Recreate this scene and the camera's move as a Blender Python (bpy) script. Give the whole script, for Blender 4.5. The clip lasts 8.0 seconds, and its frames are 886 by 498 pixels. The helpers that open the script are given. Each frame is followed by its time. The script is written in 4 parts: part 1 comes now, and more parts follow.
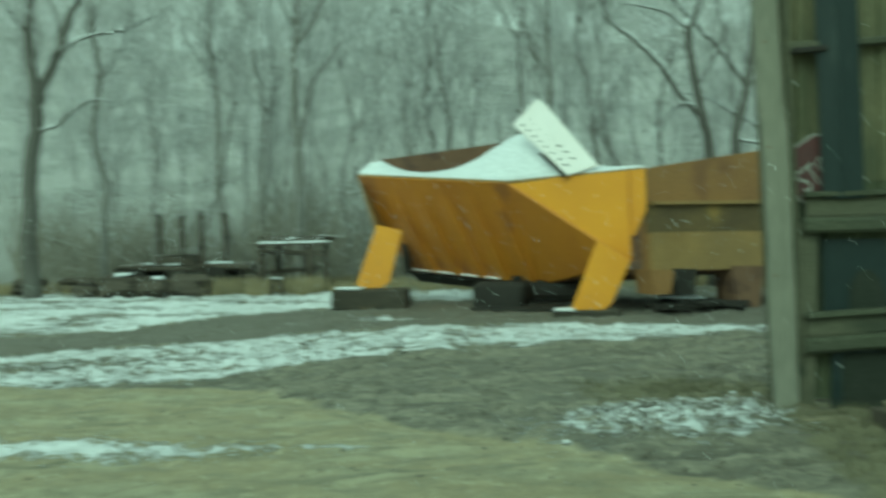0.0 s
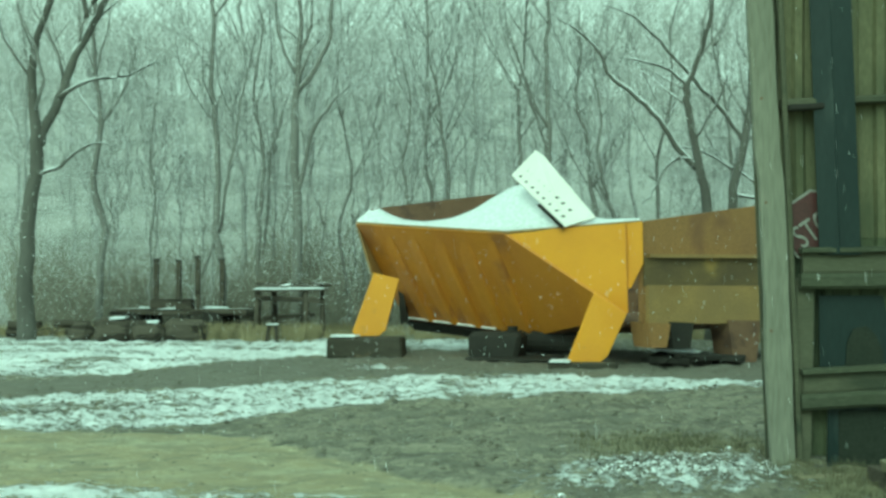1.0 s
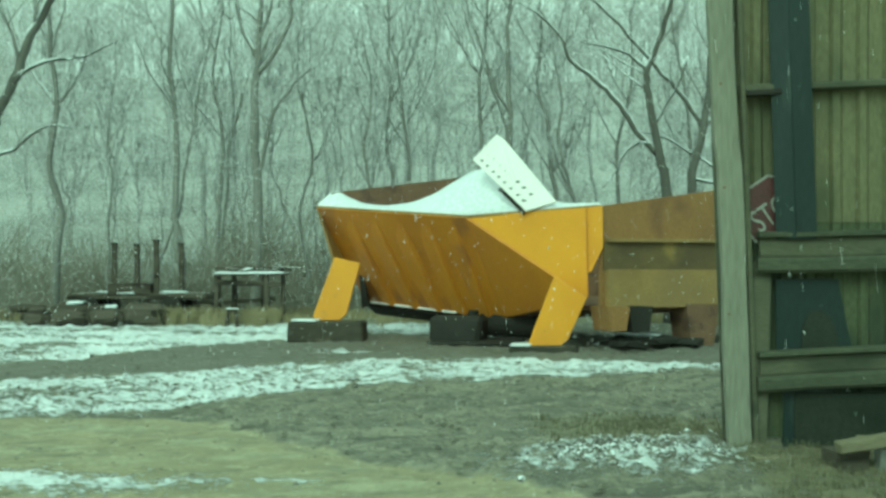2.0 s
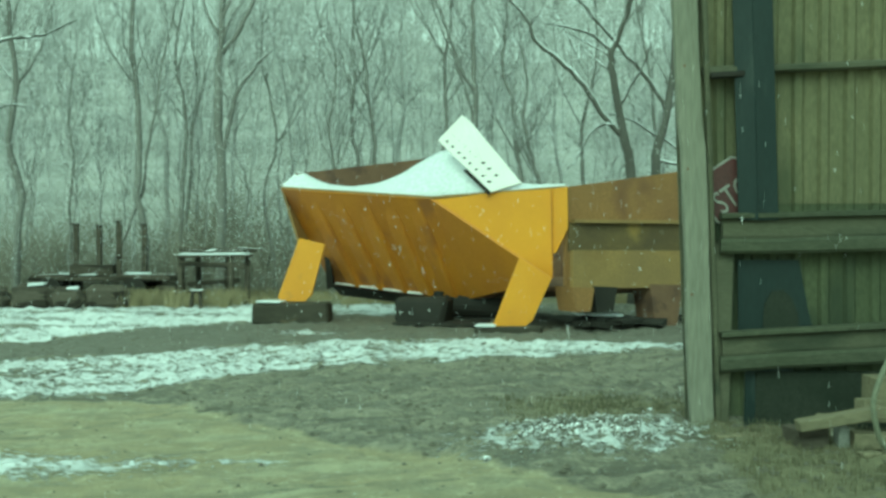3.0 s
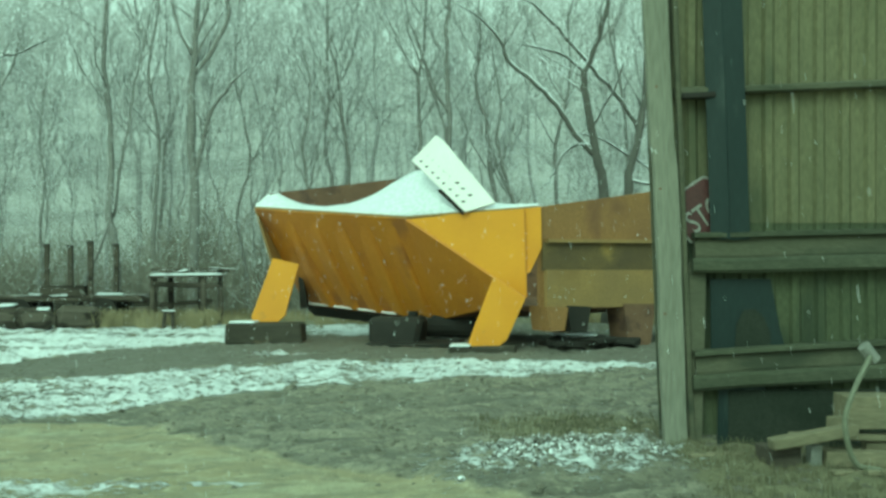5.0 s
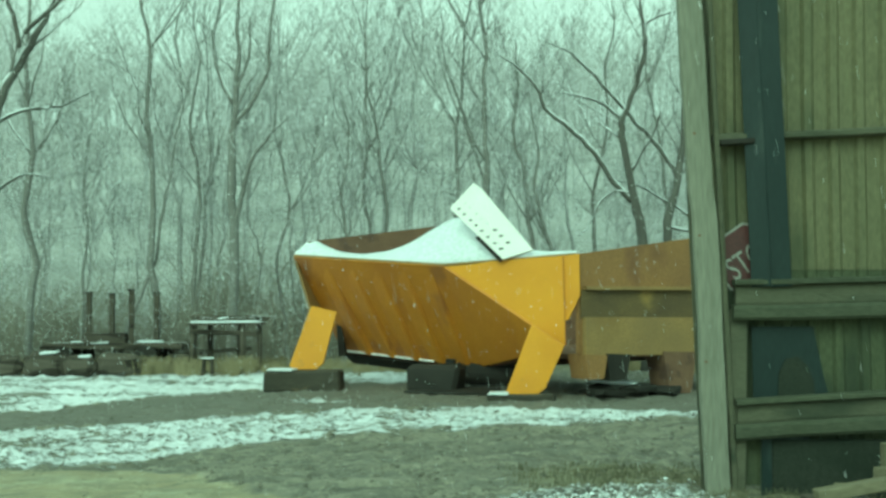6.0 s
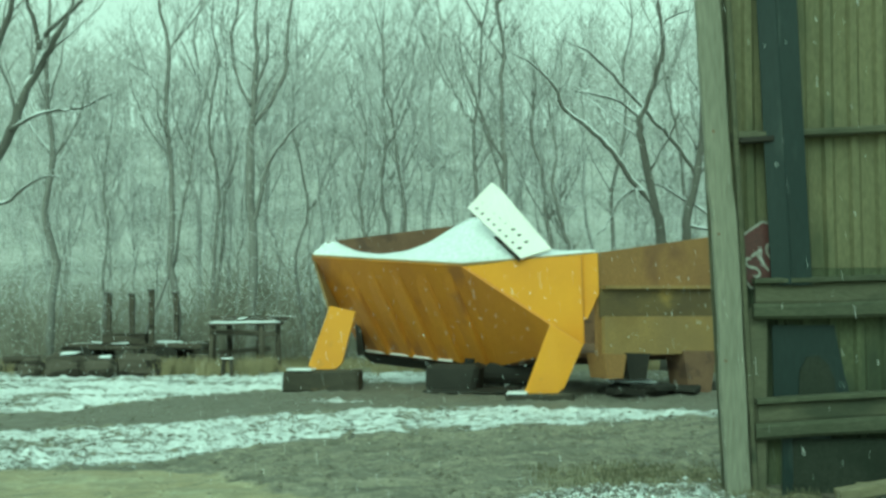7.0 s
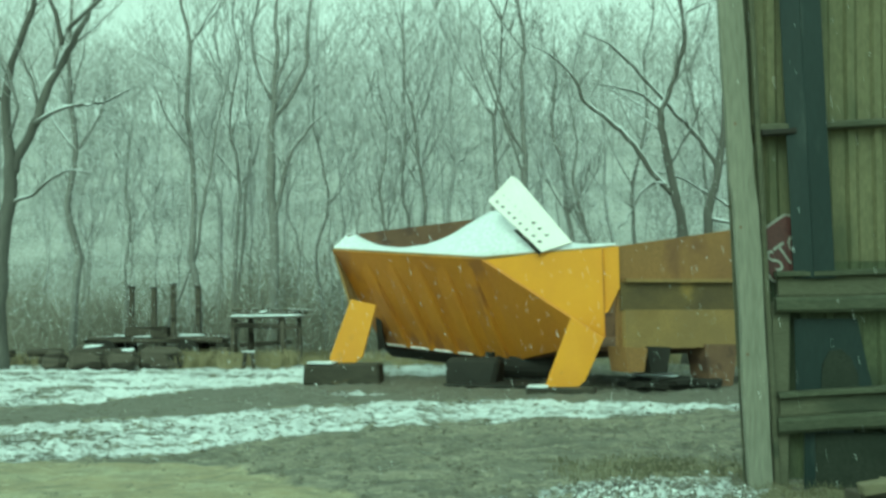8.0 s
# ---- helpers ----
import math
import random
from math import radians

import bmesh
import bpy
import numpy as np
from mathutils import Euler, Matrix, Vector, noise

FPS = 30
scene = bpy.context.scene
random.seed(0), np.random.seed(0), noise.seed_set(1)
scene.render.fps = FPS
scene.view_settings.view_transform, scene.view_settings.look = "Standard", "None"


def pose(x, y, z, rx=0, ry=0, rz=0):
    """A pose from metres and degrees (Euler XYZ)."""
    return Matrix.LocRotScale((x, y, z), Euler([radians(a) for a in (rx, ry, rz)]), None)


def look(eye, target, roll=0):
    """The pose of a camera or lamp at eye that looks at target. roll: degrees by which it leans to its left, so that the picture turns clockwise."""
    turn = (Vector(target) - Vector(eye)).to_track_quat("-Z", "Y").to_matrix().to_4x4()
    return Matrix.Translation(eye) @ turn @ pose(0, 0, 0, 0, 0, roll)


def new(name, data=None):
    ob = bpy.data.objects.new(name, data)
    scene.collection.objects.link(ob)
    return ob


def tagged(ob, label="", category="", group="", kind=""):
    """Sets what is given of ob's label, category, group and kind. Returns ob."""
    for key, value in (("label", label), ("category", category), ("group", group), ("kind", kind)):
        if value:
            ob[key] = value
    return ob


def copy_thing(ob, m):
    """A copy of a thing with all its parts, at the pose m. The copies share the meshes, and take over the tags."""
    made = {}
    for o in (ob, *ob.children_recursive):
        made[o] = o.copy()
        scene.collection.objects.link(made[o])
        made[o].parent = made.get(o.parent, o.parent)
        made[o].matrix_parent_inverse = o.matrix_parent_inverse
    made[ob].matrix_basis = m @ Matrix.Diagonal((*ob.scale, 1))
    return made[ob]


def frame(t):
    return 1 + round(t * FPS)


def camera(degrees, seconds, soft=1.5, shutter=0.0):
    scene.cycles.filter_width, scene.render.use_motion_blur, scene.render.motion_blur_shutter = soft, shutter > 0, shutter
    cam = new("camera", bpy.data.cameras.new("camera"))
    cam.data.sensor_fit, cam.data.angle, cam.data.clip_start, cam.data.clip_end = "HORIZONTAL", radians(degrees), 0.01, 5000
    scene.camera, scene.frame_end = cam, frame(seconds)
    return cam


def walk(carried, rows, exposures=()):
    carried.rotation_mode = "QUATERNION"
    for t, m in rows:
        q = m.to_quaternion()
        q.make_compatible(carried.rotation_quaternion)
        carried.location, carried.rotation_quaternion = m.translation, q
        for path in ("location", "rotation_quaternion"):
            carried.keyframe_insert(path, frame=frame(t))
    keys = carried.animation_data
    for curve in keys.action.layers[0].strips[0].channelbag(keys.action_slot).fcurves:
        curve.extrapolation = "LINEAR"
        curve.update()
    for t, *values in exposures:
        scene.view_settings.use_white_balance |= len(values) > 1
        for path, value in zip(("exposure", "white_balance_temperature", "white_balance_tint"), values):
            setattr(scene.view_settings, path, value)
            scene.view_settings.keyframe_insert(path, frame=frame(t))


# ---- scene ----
cam = camera(45.0, 8.0, soft=2.9, shutter=0.5)
EYE = (0.0, 0.0, 1.76)
# seconds, turn to the right, tilt up, lean, in degrees
TURNS = [
    (0.0, -4.883, -1.73, -1.10), (0.1, -6.50, -0.95, -0.80), (0.2, -6.60, 0.95, -0.55), (0.3, -5.85, 0.90, -0.42),
    (0.5, -5.685, 1.10, -0.36), (1.0, -4.692, 0.90, -0.05), (1.5, -4.175, 0.62, 0.06), (1.7, -3.47, 0.43, 0.0),
    (2.25, -2.08, -0.34, -0.03), (2.8, -1.08, -0.92, -0.06), (3.0, -0.755, -0.97, -0.05), (3.5, 0.0, -1.180, 0.0),
    (4.0, -0.18, -0.845, -0.18), (4.2, 0.17, -0.77, -0.18), (4.75, 0.62, -0.05, -0.16), (5.3, 0.63, 0.66, -0.12), (5.4, 0.28, 1.15, -0.10),
    (5.5, -0.78, 0.90, -0.09), (6.0, -1.385, 2.636, -0.20), (6.5, -1.89, 2.06, -0.34), (7.0, -2.36, 2.62, -0.39),
    (7.5, -2.68, 3.37, -0.68), (7.8, -3.06, 1.92, -0.48), (8.0, -3.455, 2.275, -0.40),
]
walk(cam, [(t, pose(*EYE, 90 + tilt, 0, -turn) @ pose(0, 0, 0, 0, 0, lean)) for t, turn, tilt, lean in TURNS],
     exposures=[(0.0, -0.08, 5900, -47), (0.5, 0.09, 5900, -50), (1.0, 0.26, 5900, -52), (1.5, 0.28, 5900, -53), (8.0, 0.28, 5900, -54)])

# ---- sky and sun: an overcast, snowy day ----
world = bpy.data.worlds.new("overcast_sky")
scene.world = world
world.use_nodes = True
wn = world.node_tree
wn.nodes.clear()
sky = wn.nodes.new("ShaderNodeTexSky")
sky.sky_type, sky.sun_disc = "NISHITA", False
sky.sun_elevation, sky.sun_rotation = radians(40), radians(200)
sky.dust_density, sky.air_density = 6.0, 1.5
grey = wn.nodes.new("ShaderNodeHueSaturation")
grey.inputs["Saturation"].default_value = 0.12
cloud = wn.nodes.new("ShaderNodeMixRGB")
cloud.inputs[0].default_value, cloud.inputs[2].default_value = 0.7, (6.2, 6.4, 6.5, 1)
back = wn.nodes.new("ShaderNodeBackground")
back.inputs["Strength"].default_value = 0.137
wout = wn.nodes.new("ShaderNodeOutputWorld")
wn.links.new(sky.outputs[0], grey.inputs["Color"])
wn.links.new(grey.outputs[0], cloud.inputs[1])
wn.links.new(cloud.outputs[0], back.inputs["Color"])
wn.links.new(back.outputs[0], wout.inputs[0])
sun = new("sun", bpy.data.lights.new("sun", "SUN"))
sun.data.energy, sun.data.angle, sun.data.color = 0.7, radians(25), (1.0, 0.97, 0.93)
sun.matrix_world = look((-6, -14, 20), (0, 10, 0))


# ---- materials ----
def material(name, base, second=None, scale=3.0, rough=0.8, metal=0.0, bump=0.3, spot=None, spot_at=0.6, spot_scale=1.2,
             stretch=(1, 1, 1), snow=0.0, fine=40.0, grit=1.0, shine=0.5):
    """Two-scale noise between base and second, blotches of spot (rust, dirt, moss), fine relief, and snow lying on upward faces."""
    m = bpy.data.materials.new(name)
    m.use_nodes = True
    nt = m.node_tree
    N, L = nt.nodes, nt.links
    bsdf = N["Principled BSDF"]
    co = N.new("ShaderNodeTexCoord")
    mp = N.new("ShaderNodeMapping")
    mp.inputs["Scale"].default_value = stretch
    L.new(co.outputs["Object"], mp.inputs["Vector"])
    info = N.new("ShaderNodeObjectInfo")

    def tex(sc, detail=6.0):
        n = N.new("ShaderNodeTexNoise")
        n.noise_dimensions = "4D"
        n.inputs["Scale"].default_value, n.inputs["Detail"].default_value = sc, detail
        mul = N.new("ShaderNodeMath")
        mul.operation = "MULTIPLY"
        mul.inputs[1].default_value = 37.0
        L.new(info.outputs["Random"], mul.inputs[0])
        L.new(mul.outputs[0], n.inputs["W"])
        L.new(mp.outputs[0], n.inputs["Vector"])
        return n.outputs["Fac"]

    def ramp(fac, lo, hi):
        r = N.new("ShaderNodeMapRange")
        r.inputs["From Min"].default_value, r.inputs["From Max"].default_value = lo, hi
        L.new(fac, r.inputs["Value"])
        return r.outputs[0]

    def mix(fac, a, b):
        x = N.new("ShaderNodeMixRGB")
        for slot, v in ((0, fac), (1, a), (2, b)):
            if isinstance(v, tuple):
                x.inputs[slot].default_value = (*v, 1)
            elif isinstance(v, float):
                x.inputs[slot].default_value = v
            else:
                L.new(v, x.inputs[slot])
        return x.outputs[0]

    second = second or tuple(c * 0.72 for c in base)
    colour = mix(ramp(tex(scale), 0.35, 0.65), base, second)
    grain = tex(fine, 8.0)
    colour = mix(ramp(grain, 0.3, 0.3 + 0.6 / max(grit, 0.01)), colour, tuple(c * 0.6 for c in second))
    if spot:
        colour = mix(ramp(tex(spot_scale, 9.0), spot_at, spot_at + 0.09), colour, spot)
    if snow:
        geo = N.new("ShaderNodeNewGeometry")
        xyz = N.new("ShaderNodeSeparateXYZ")
        L.new(geo.outputs["Normal"], xyz.inputs[0])
        add = N.new("ShaderNodeMath")
        add.inputs[1].default_value = snow - 0.5
        L.new(tex(2.3), add.inputs[0])
        both = N.new("ShaderNodeMath")
        both.operation = "ADD"
        L.new(add.outputs[0], both.inputs[0])
        L.new(xyz.outputs["Z"], both.inputs[1])
        colour = mix(ramp(both.outputs[0], 0.75, 1.05), colour, (0.82, 0.85, 0.88))
    L.new(colour, bsdf.inputs["Base Color"])
    bsdf.inputs["Metallic"].default_value = metal
    bsdf.inputs["Specular IOR Level"].default_value = shine
    r = N.new("ShaderNodeMapRange")
    r.inputs["To Min"].default_value, r.inputs["To Max"].default_value = max(rough - 0.12, 0.05), min(rough + 0.12, 1.0)
    L.new(grain, r.inputs["Value"])
    L.new(r.outputs[0], bsdf.inputs["Roughness"])
    if bump:
        b = N.new("ShaderNodeBump")
        b.inputs["Strength"].default_value, b.inputs["Distance"].default_value = bump, 0.02
        L.new(grain, b.inputs["Height"])
        L.new(b.outputs[0], bsdf.inputs["Normal"])
    return m


YELLOW = material("yellow_paint", (0.74, 0.35, 0.022), (0.66, 0.3, 0.022), 1.1, 0.5, 0.0, 0.08, (0.42, 0.22, 0.05), 0.66, 1.9, grit=0.25)
RUSTY = material("rusty_yellow_paint", (0.6, 0.262, 0.03), (0.5, 0.205, 0.03), 1.2, 0.6, 0.0, 0.15, (0.33, 0.14, 0.038), 0.57, 1.1, stretch=(1, 1, 0.4), grit=0.5)
OLIVE = material("faded_olive_yellow_paint", (0.38, 0.25, 0.09), (0.29, 0.195, 0.08), 1.4, 0.65, 0.0, 0.2, (0.22, 0.14, 0.05), 0.55, 0.9)
RUST = material("rust", (0.15, 0.09, 0.055), (0.215, 0.13, 0.078), 2.5, 0.85, 0.0, 0.4, (0.1, 0.06, 0.042), 0.55, 3)
SHADED_GRIME = material("shaded_grimy_olive_paint", (0.19, 0.135, 0.055), (0.11, 0.08, 0.04), 1.6, 0.75, 0.0, 0.3, (0.33, 0.22, 0.065), 0.55, 1.0, stretch=(1, 1, 1.6))
BROWN = material("rusty_brown_paint", (0.36, 0.2, 0.068), (0.26, 0.145, 0.058), 0.9, 0.7, 0.0, 0.25, (0.19, 0.1, 0.045), 0.54, 1.1, stretch=(1, 1, 0.7))
MOSS_BAR = material("grey_mossy_bar", (0.1, 0.105, 0.072), (0.07, 0.075, 0.052), 2.5, 0.9, 0.0, 0.5, (0.06, 0.066, 0.042), 0.54, 1.8, stretch=(0.4, 1, 1), shine=0.2)
DARK = material("near_black_steel", (0.03, 0.029, 0.026), (0.046, 0.043, 0.037), 2.0, 0.8, 0.0, 0.3, shine=0.15)
SNOW = material("snow", (0.84, 0.87, 0.9), (0.8, 0.83, 0.87), 1.5, 0.6, 0.0, 0.12, fine=18)
WHITE = material("white_painted_steel", (0.86, 0.83, 0.82), (0.82, 0.79, 0.77), 2, 0.5, 0.0, 0.05, (0.66, 0.6, 0.53), 0.68, 2.5, grit=0.3)
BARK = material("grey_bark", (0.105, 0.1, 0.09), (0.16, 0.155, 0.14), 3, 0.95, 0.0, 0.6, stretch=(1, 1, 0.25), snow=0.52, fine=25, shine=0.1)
# bark and twigs pale step by step into the wood: haze put into colour
HAZED_BARK = material("hazed_grey_bark", (0.2, 0.195, 0.182), (0.27, 0.265, 0.25), 3, 0.95, 0.0, 0.5, stretch=(1, 1, 0.25), snow=0.46, fine=25, shine=0.1)
HAZED_TWIG = material("frosted_hazed_twig", (0.27, 0.265, 0.25), (0.35, 0.345, 0.33), 2, 0.95, 0.0, 0.0, snow=0.48, fine=25, shine=0.1)
FAR_HAZED_BARK = material("snowy_far_hazed_bark", (0.33, 0.33, 0.32), (0.45, 0.45, 0.44), 2, 0.95, 0.0, 0.4, stretch=(1, 1, 0.25), snow=0.42, fine=25)
BRUSH = material("dry_brush", (0.19, 0.175, 0.14), (0.26, 0.245, 0.2), 2, 0.95, 0.0, 0.0)
GRASS = material("dead_grass", (0.36, 0.31, 0.19), (0.28, 0.24, 0.14), 2, 0.9, 0.0, 0.0)
TIMBER = material("weathered_timber", (0.075, 0.066, 0.053), (0.125, 0.11, 0.088), 4.5, 0.9, 0.0, 0.8, (0.032, 0.028, 0.022), 0.52, 3.0, stretch=(0.3, 1, 1.6), fine=30, shine=0.15)
BLOCK = material("tarred_old_timber", (0.05, 0.047, 0.037), (0.085, 0.076, 0.06), 3.5, 0.9, 0.0, 0.8, (0.16, 0.125, 0.08), 0.6, 4.0, stretch=(0.5, 1, 1.6), fine=30, shine=0.15)
SNOWY_TIMBER = material("snow_dusted_timber", (0.07, 0.06, 0.045), (0.12, 0.1, 0.08), 2.2, 0.9, 0.0, 0.5, stretch=(0.3, 1, 1), snow=0.22, fine=30)
POSTWOOD = material("grey_weathered_board", (0.27, 0.265, 0.215), (0.2, 0.2, 0.155), 2.6, 0.9, 0.0, 0.5, (0.16, 0.16, 0.1), 0.6, 2, stretch=(1, 1, 0.12), fine=45)
GIRT = material("mossy_girt_timber", (0.085, 0.086, 0.056), (0.12, 0.118, 0.078), 2.5, 0.9, 0.0, 0.5, (0.045, 0.05, 0.032), 0.5, 1.6, stretch=(0.4, 1, 1))
SHEET = material("faded_olive_sheet_metal", (0.185, 0.172, 0.098), (0.135, 0.132, 0.075), 1.3, 0.65, 0.0, 0.12, (0.075, 0.08, 0.045), 0.56, 1.5, stretch=(1, 1, 0.35), shine=0.3)
COLUMN = material("dark_wet_steel", (0.014, 0.025, 0.025), (0.024, 0.036, 0.035), 2, 0.45, 0.0, 0.2, (0.05, 0.062, 0.058), 0.58, 3, stretch=(1, 1, 0.3), shine=0.25)
HOLE = material("black_hole_darkness", (0.03, 0.036, 0.028), (0.045, 0.05, 0.04), 3, 0.95, 0.0, 0.3, shine=0.05)
LOWER_SHEET = material("lower_sheet_metal", (0.105, 0.115, 0.065), (0.075, 0.085, 0.05), 1.3, 0.75, 0.0, 0.2, (0.04, 0.048, 0.03), 0.5, 1.5, stretch=(1, 1, 0.4), shine=0.25)
LUMBER = material("cut_lumber", (0.25, 0.22, 0.145), (0.19, 0.17, 0.11), 2.5, 0.85, 0.0, 0.4, stretch=(0.3, 1, 1), fine=35)
RED = material("sign_red", (0.085, 0.02, 0.02), (0.06, 0.019, 0.019), 3, 0.5, 0.0, 0.05, (0.08, 0.035, 0.03), 0.6, 4)
OFFWHITE = material("sign_white", (0.33, 0.33, 0.3), None, 3, 0.5, 0.0, 0.0)
WET_GRASS = material("wet_grass", (0.17, 0.155, 0.095), (0.115, 0.11, 0.068), 2, 0.9, 0.0, 0.0)
CLOD = material("mud_clod", (0.19, 0.175, 0.132), (0.12, 0.112, 0.086), 4, 0.85, 0.0, 0.3)
HOSE = material("pale_hose", (0.22, 0.225, 0.16), (0.17, 0.175, 0.125), 3, 0.5, 0.0, 0.1)
STONE = material("snow_dusted_gravel", (0.22, 0.21, 0.18), (0.16, 0.15, 0.13), 6, 0.9, 0.0, 0.4, snow=0.2, fine=30)
FLAKE = material("snow_flake", (0.9, 0.92, 0.94), (0.86, 0.88, 0.9), 3, 0.7, 0.0, 0.0)


# ---- builders ----
def mesh_of(name, verts, faces, mat, smooth=False):
    me = bpy.data.meshes.new(name)
    me.from_pydata([tuple(v) for v in verts], [], faces)
    me.materials.append(mat)
    if smooth:
        me.polygons.foreach_set("use_smooth", [True] * len(me.polygons))
    me.update()
    return me


def part(name, data, mat=None, parent=None, label=""):
    """Links a bmesh, or a mesh, as one object, under a thing or a part."""
    if isinstance(data, bmesh.types.BMesh):
        bmesh.ops.recalc_face_normals(data, faces=data.faces)
        me = bpy.data.meshes.new(name)
        data.to_mesh(me)
        data.free()
        me.materials.append(mat)
    else:
        me = data
    ob = new(name, me)
    ob.parent = parent
    return tagged(ob, label)


def thing(name, label, category, at=(0, 0, 0), group="", kind=""):
    ob = new(name)
    ob.location = at
    bpy.context.view_layer.update()
    return tagged(ob, label, category, group, kind)


def box(size, at=(0, 0, 0), turn=(0, 0, 0), bevel=0.01, bm=None, uneven=0.0, seed=0):
    """A bevelled block of that size, centred at its place."""
    out = bm or bmesh.new()
    b = bmesh.new()
    bmesh.ops.create_cube(b, size=1)
    bmesh.ops.scale(b, vec=size, verts=b.verts)
    if uneven:
        rng = random.Random(seed)
        for v in b.verts:
            v.co += Vector([rng.uniform(-uneven, uneven) for _ in range(3)])
    if bevel:
        bmesh.ops.bevel(b, geom=b.edges[:], offset=bevel, segments=1, affect="EDGES")
    b.transform(pose(*at, *turn))
    me = bpy.data.meshes.new("tmp")
    b.to_mesh(me)
    b.free()
    out.from_mesh(me)
    bpy.data.meshes.remove(me)
    return out


def plate(corners, thick, bevel=0.0, bm=None):
    """A flat or folded plate through corners, thickened along its mean normal away from them."""
    out = bm or bmesh.new()
    pts = [Vector(c) for c in corners]
    n = sum((pts[i].cross(pts[(i + 1) % len(pts)]) for i in range(len(pts))), Vector()).normalized()
    a = [out.verts.new(p) for p in pts]
    b = [out.verts.new(p - n * thick) for p in pts]
    out.faces.new(a)
    out.faces.new(b[::-1])
    for i in range(len(pts)):
        j = (i + 1) % len(pts)
        out.faces.new((a[j], a[i], b[i], b[j]))
    if bevel:
        bmesh.ops.bevel(out, geom=out.edges[:], offset=bevel, segments=1, affect="EDGES")
    return out


def tube(V, F, pts, radii, n=5):
    """Adds a round limb along pts to the lists V and F."""
    pts = [Vector(p) for p in pts]
    base = len(V)
    side = Vector((1, 0.13, 0.07))
    for i, p in enumerate(pts):
        d = (pts[min(i + 1, len(pts) - 1)] - pts[max(i - 1, 0)]).normalized()
        u = d.cross(side)
        if u.length < 1e-3:
            u = d.cross(Vector((0, 1, 0)))
        u.normalize()
        w = d.cross(u)
        for k in range(n):
            a = 2 * math.pi * k / n
            V.append(p + (u * math.cos(a) + w * math.sin(a)) * radii[i])
    for i in range(len(pts) - 1):
        for k in range(n):
            k2 = (k + 1) % n
            F.append((base + i * n + k, base + i * n + k2, base + (i + 1) * n + k2, base + (i + 1) * n + k))
    F.append(tuple(base + k for k in range(n))[::-1])
    F.append(tuple(base + (len(pts) - 1) * n + k for k in range(n)))


def pipe(pts, radius, n=8):
    V, F = [], []
    tube(V, F, pts, [radius] * len(pts), n)
    bm = bmesh.new()
    vs = [bm.verts.new(v) for v in V]
    for f in F:
        bm.faces.new([vs[i] for i in f])
    return bm


def smooth_line(pts, steps):
    """A rounded line through pts."""
    out = []
    P = [Vector(p) for p in pts]
    for i in range(len(P) - 1):
        a, b, c, d = P[max(i - 1, 0)], P[i], P[i + 1], P[min(i + 2, len(P) - 1)]
        for s in range(steps):
            t = s / steps
            out.append(0.5 * (2 * b + (c - a) * t + (2 * a - 5 * b + 4 * c - d) * t * t + (3 * b - a - 3 * c + d) * t ** 3))
    out.append(P[-1])
    return out


def lerp_table(table, x):
    return float(np.interp(x, [r[0] for r in table], [r[1] for r in table]))


# ---- ground: one sheet with ruts, snow, mud and a worn drive, rising into a wooded hill ----
SNOW_LOW = [(-12, 10.6), (-4.7, 11.3), (-3.6, 11.6), (-2.6, 12.9), (-1.36, 14.0), (0.12, 14.6), (1.7, 15.0), (3.0, 15.7), (4.5, 16.6)]
SNOW_TOP = [(-12, 11.6), (-6.0, 14.6), (-4.7, 15.3), (-3.3, 16.4), (-1.7, 17.3), (0.15, 17.5), (2.0, 17.1), (3.3, 16.9), (4.5, 16.7)]
YARD_LOW = [(-14, 13.0), (-6.8, 16.5), (-5.8, 18.7), (-4.1, 20.4), (-3.0, 21.8), (0.0, 22.6), (3, 21.5), (8, 22.5)]
DRIVE = [(-12, 12.2), (-4.6, 11.2), (-3.45, 11.2), (-2.7, 10.65), (-1.7, 9.6), (-0.85, 8.7), (-0.37, 8.4), (0.28, 8.0), (0.86, 7.5), (1.5, 7.0), (6, 4.5)]


def soft(x, lo, hi):
    t = min(max((x - lo) / (hi - lo), 0.0), 1.0)
    return t * t * (3 - 2 * t)


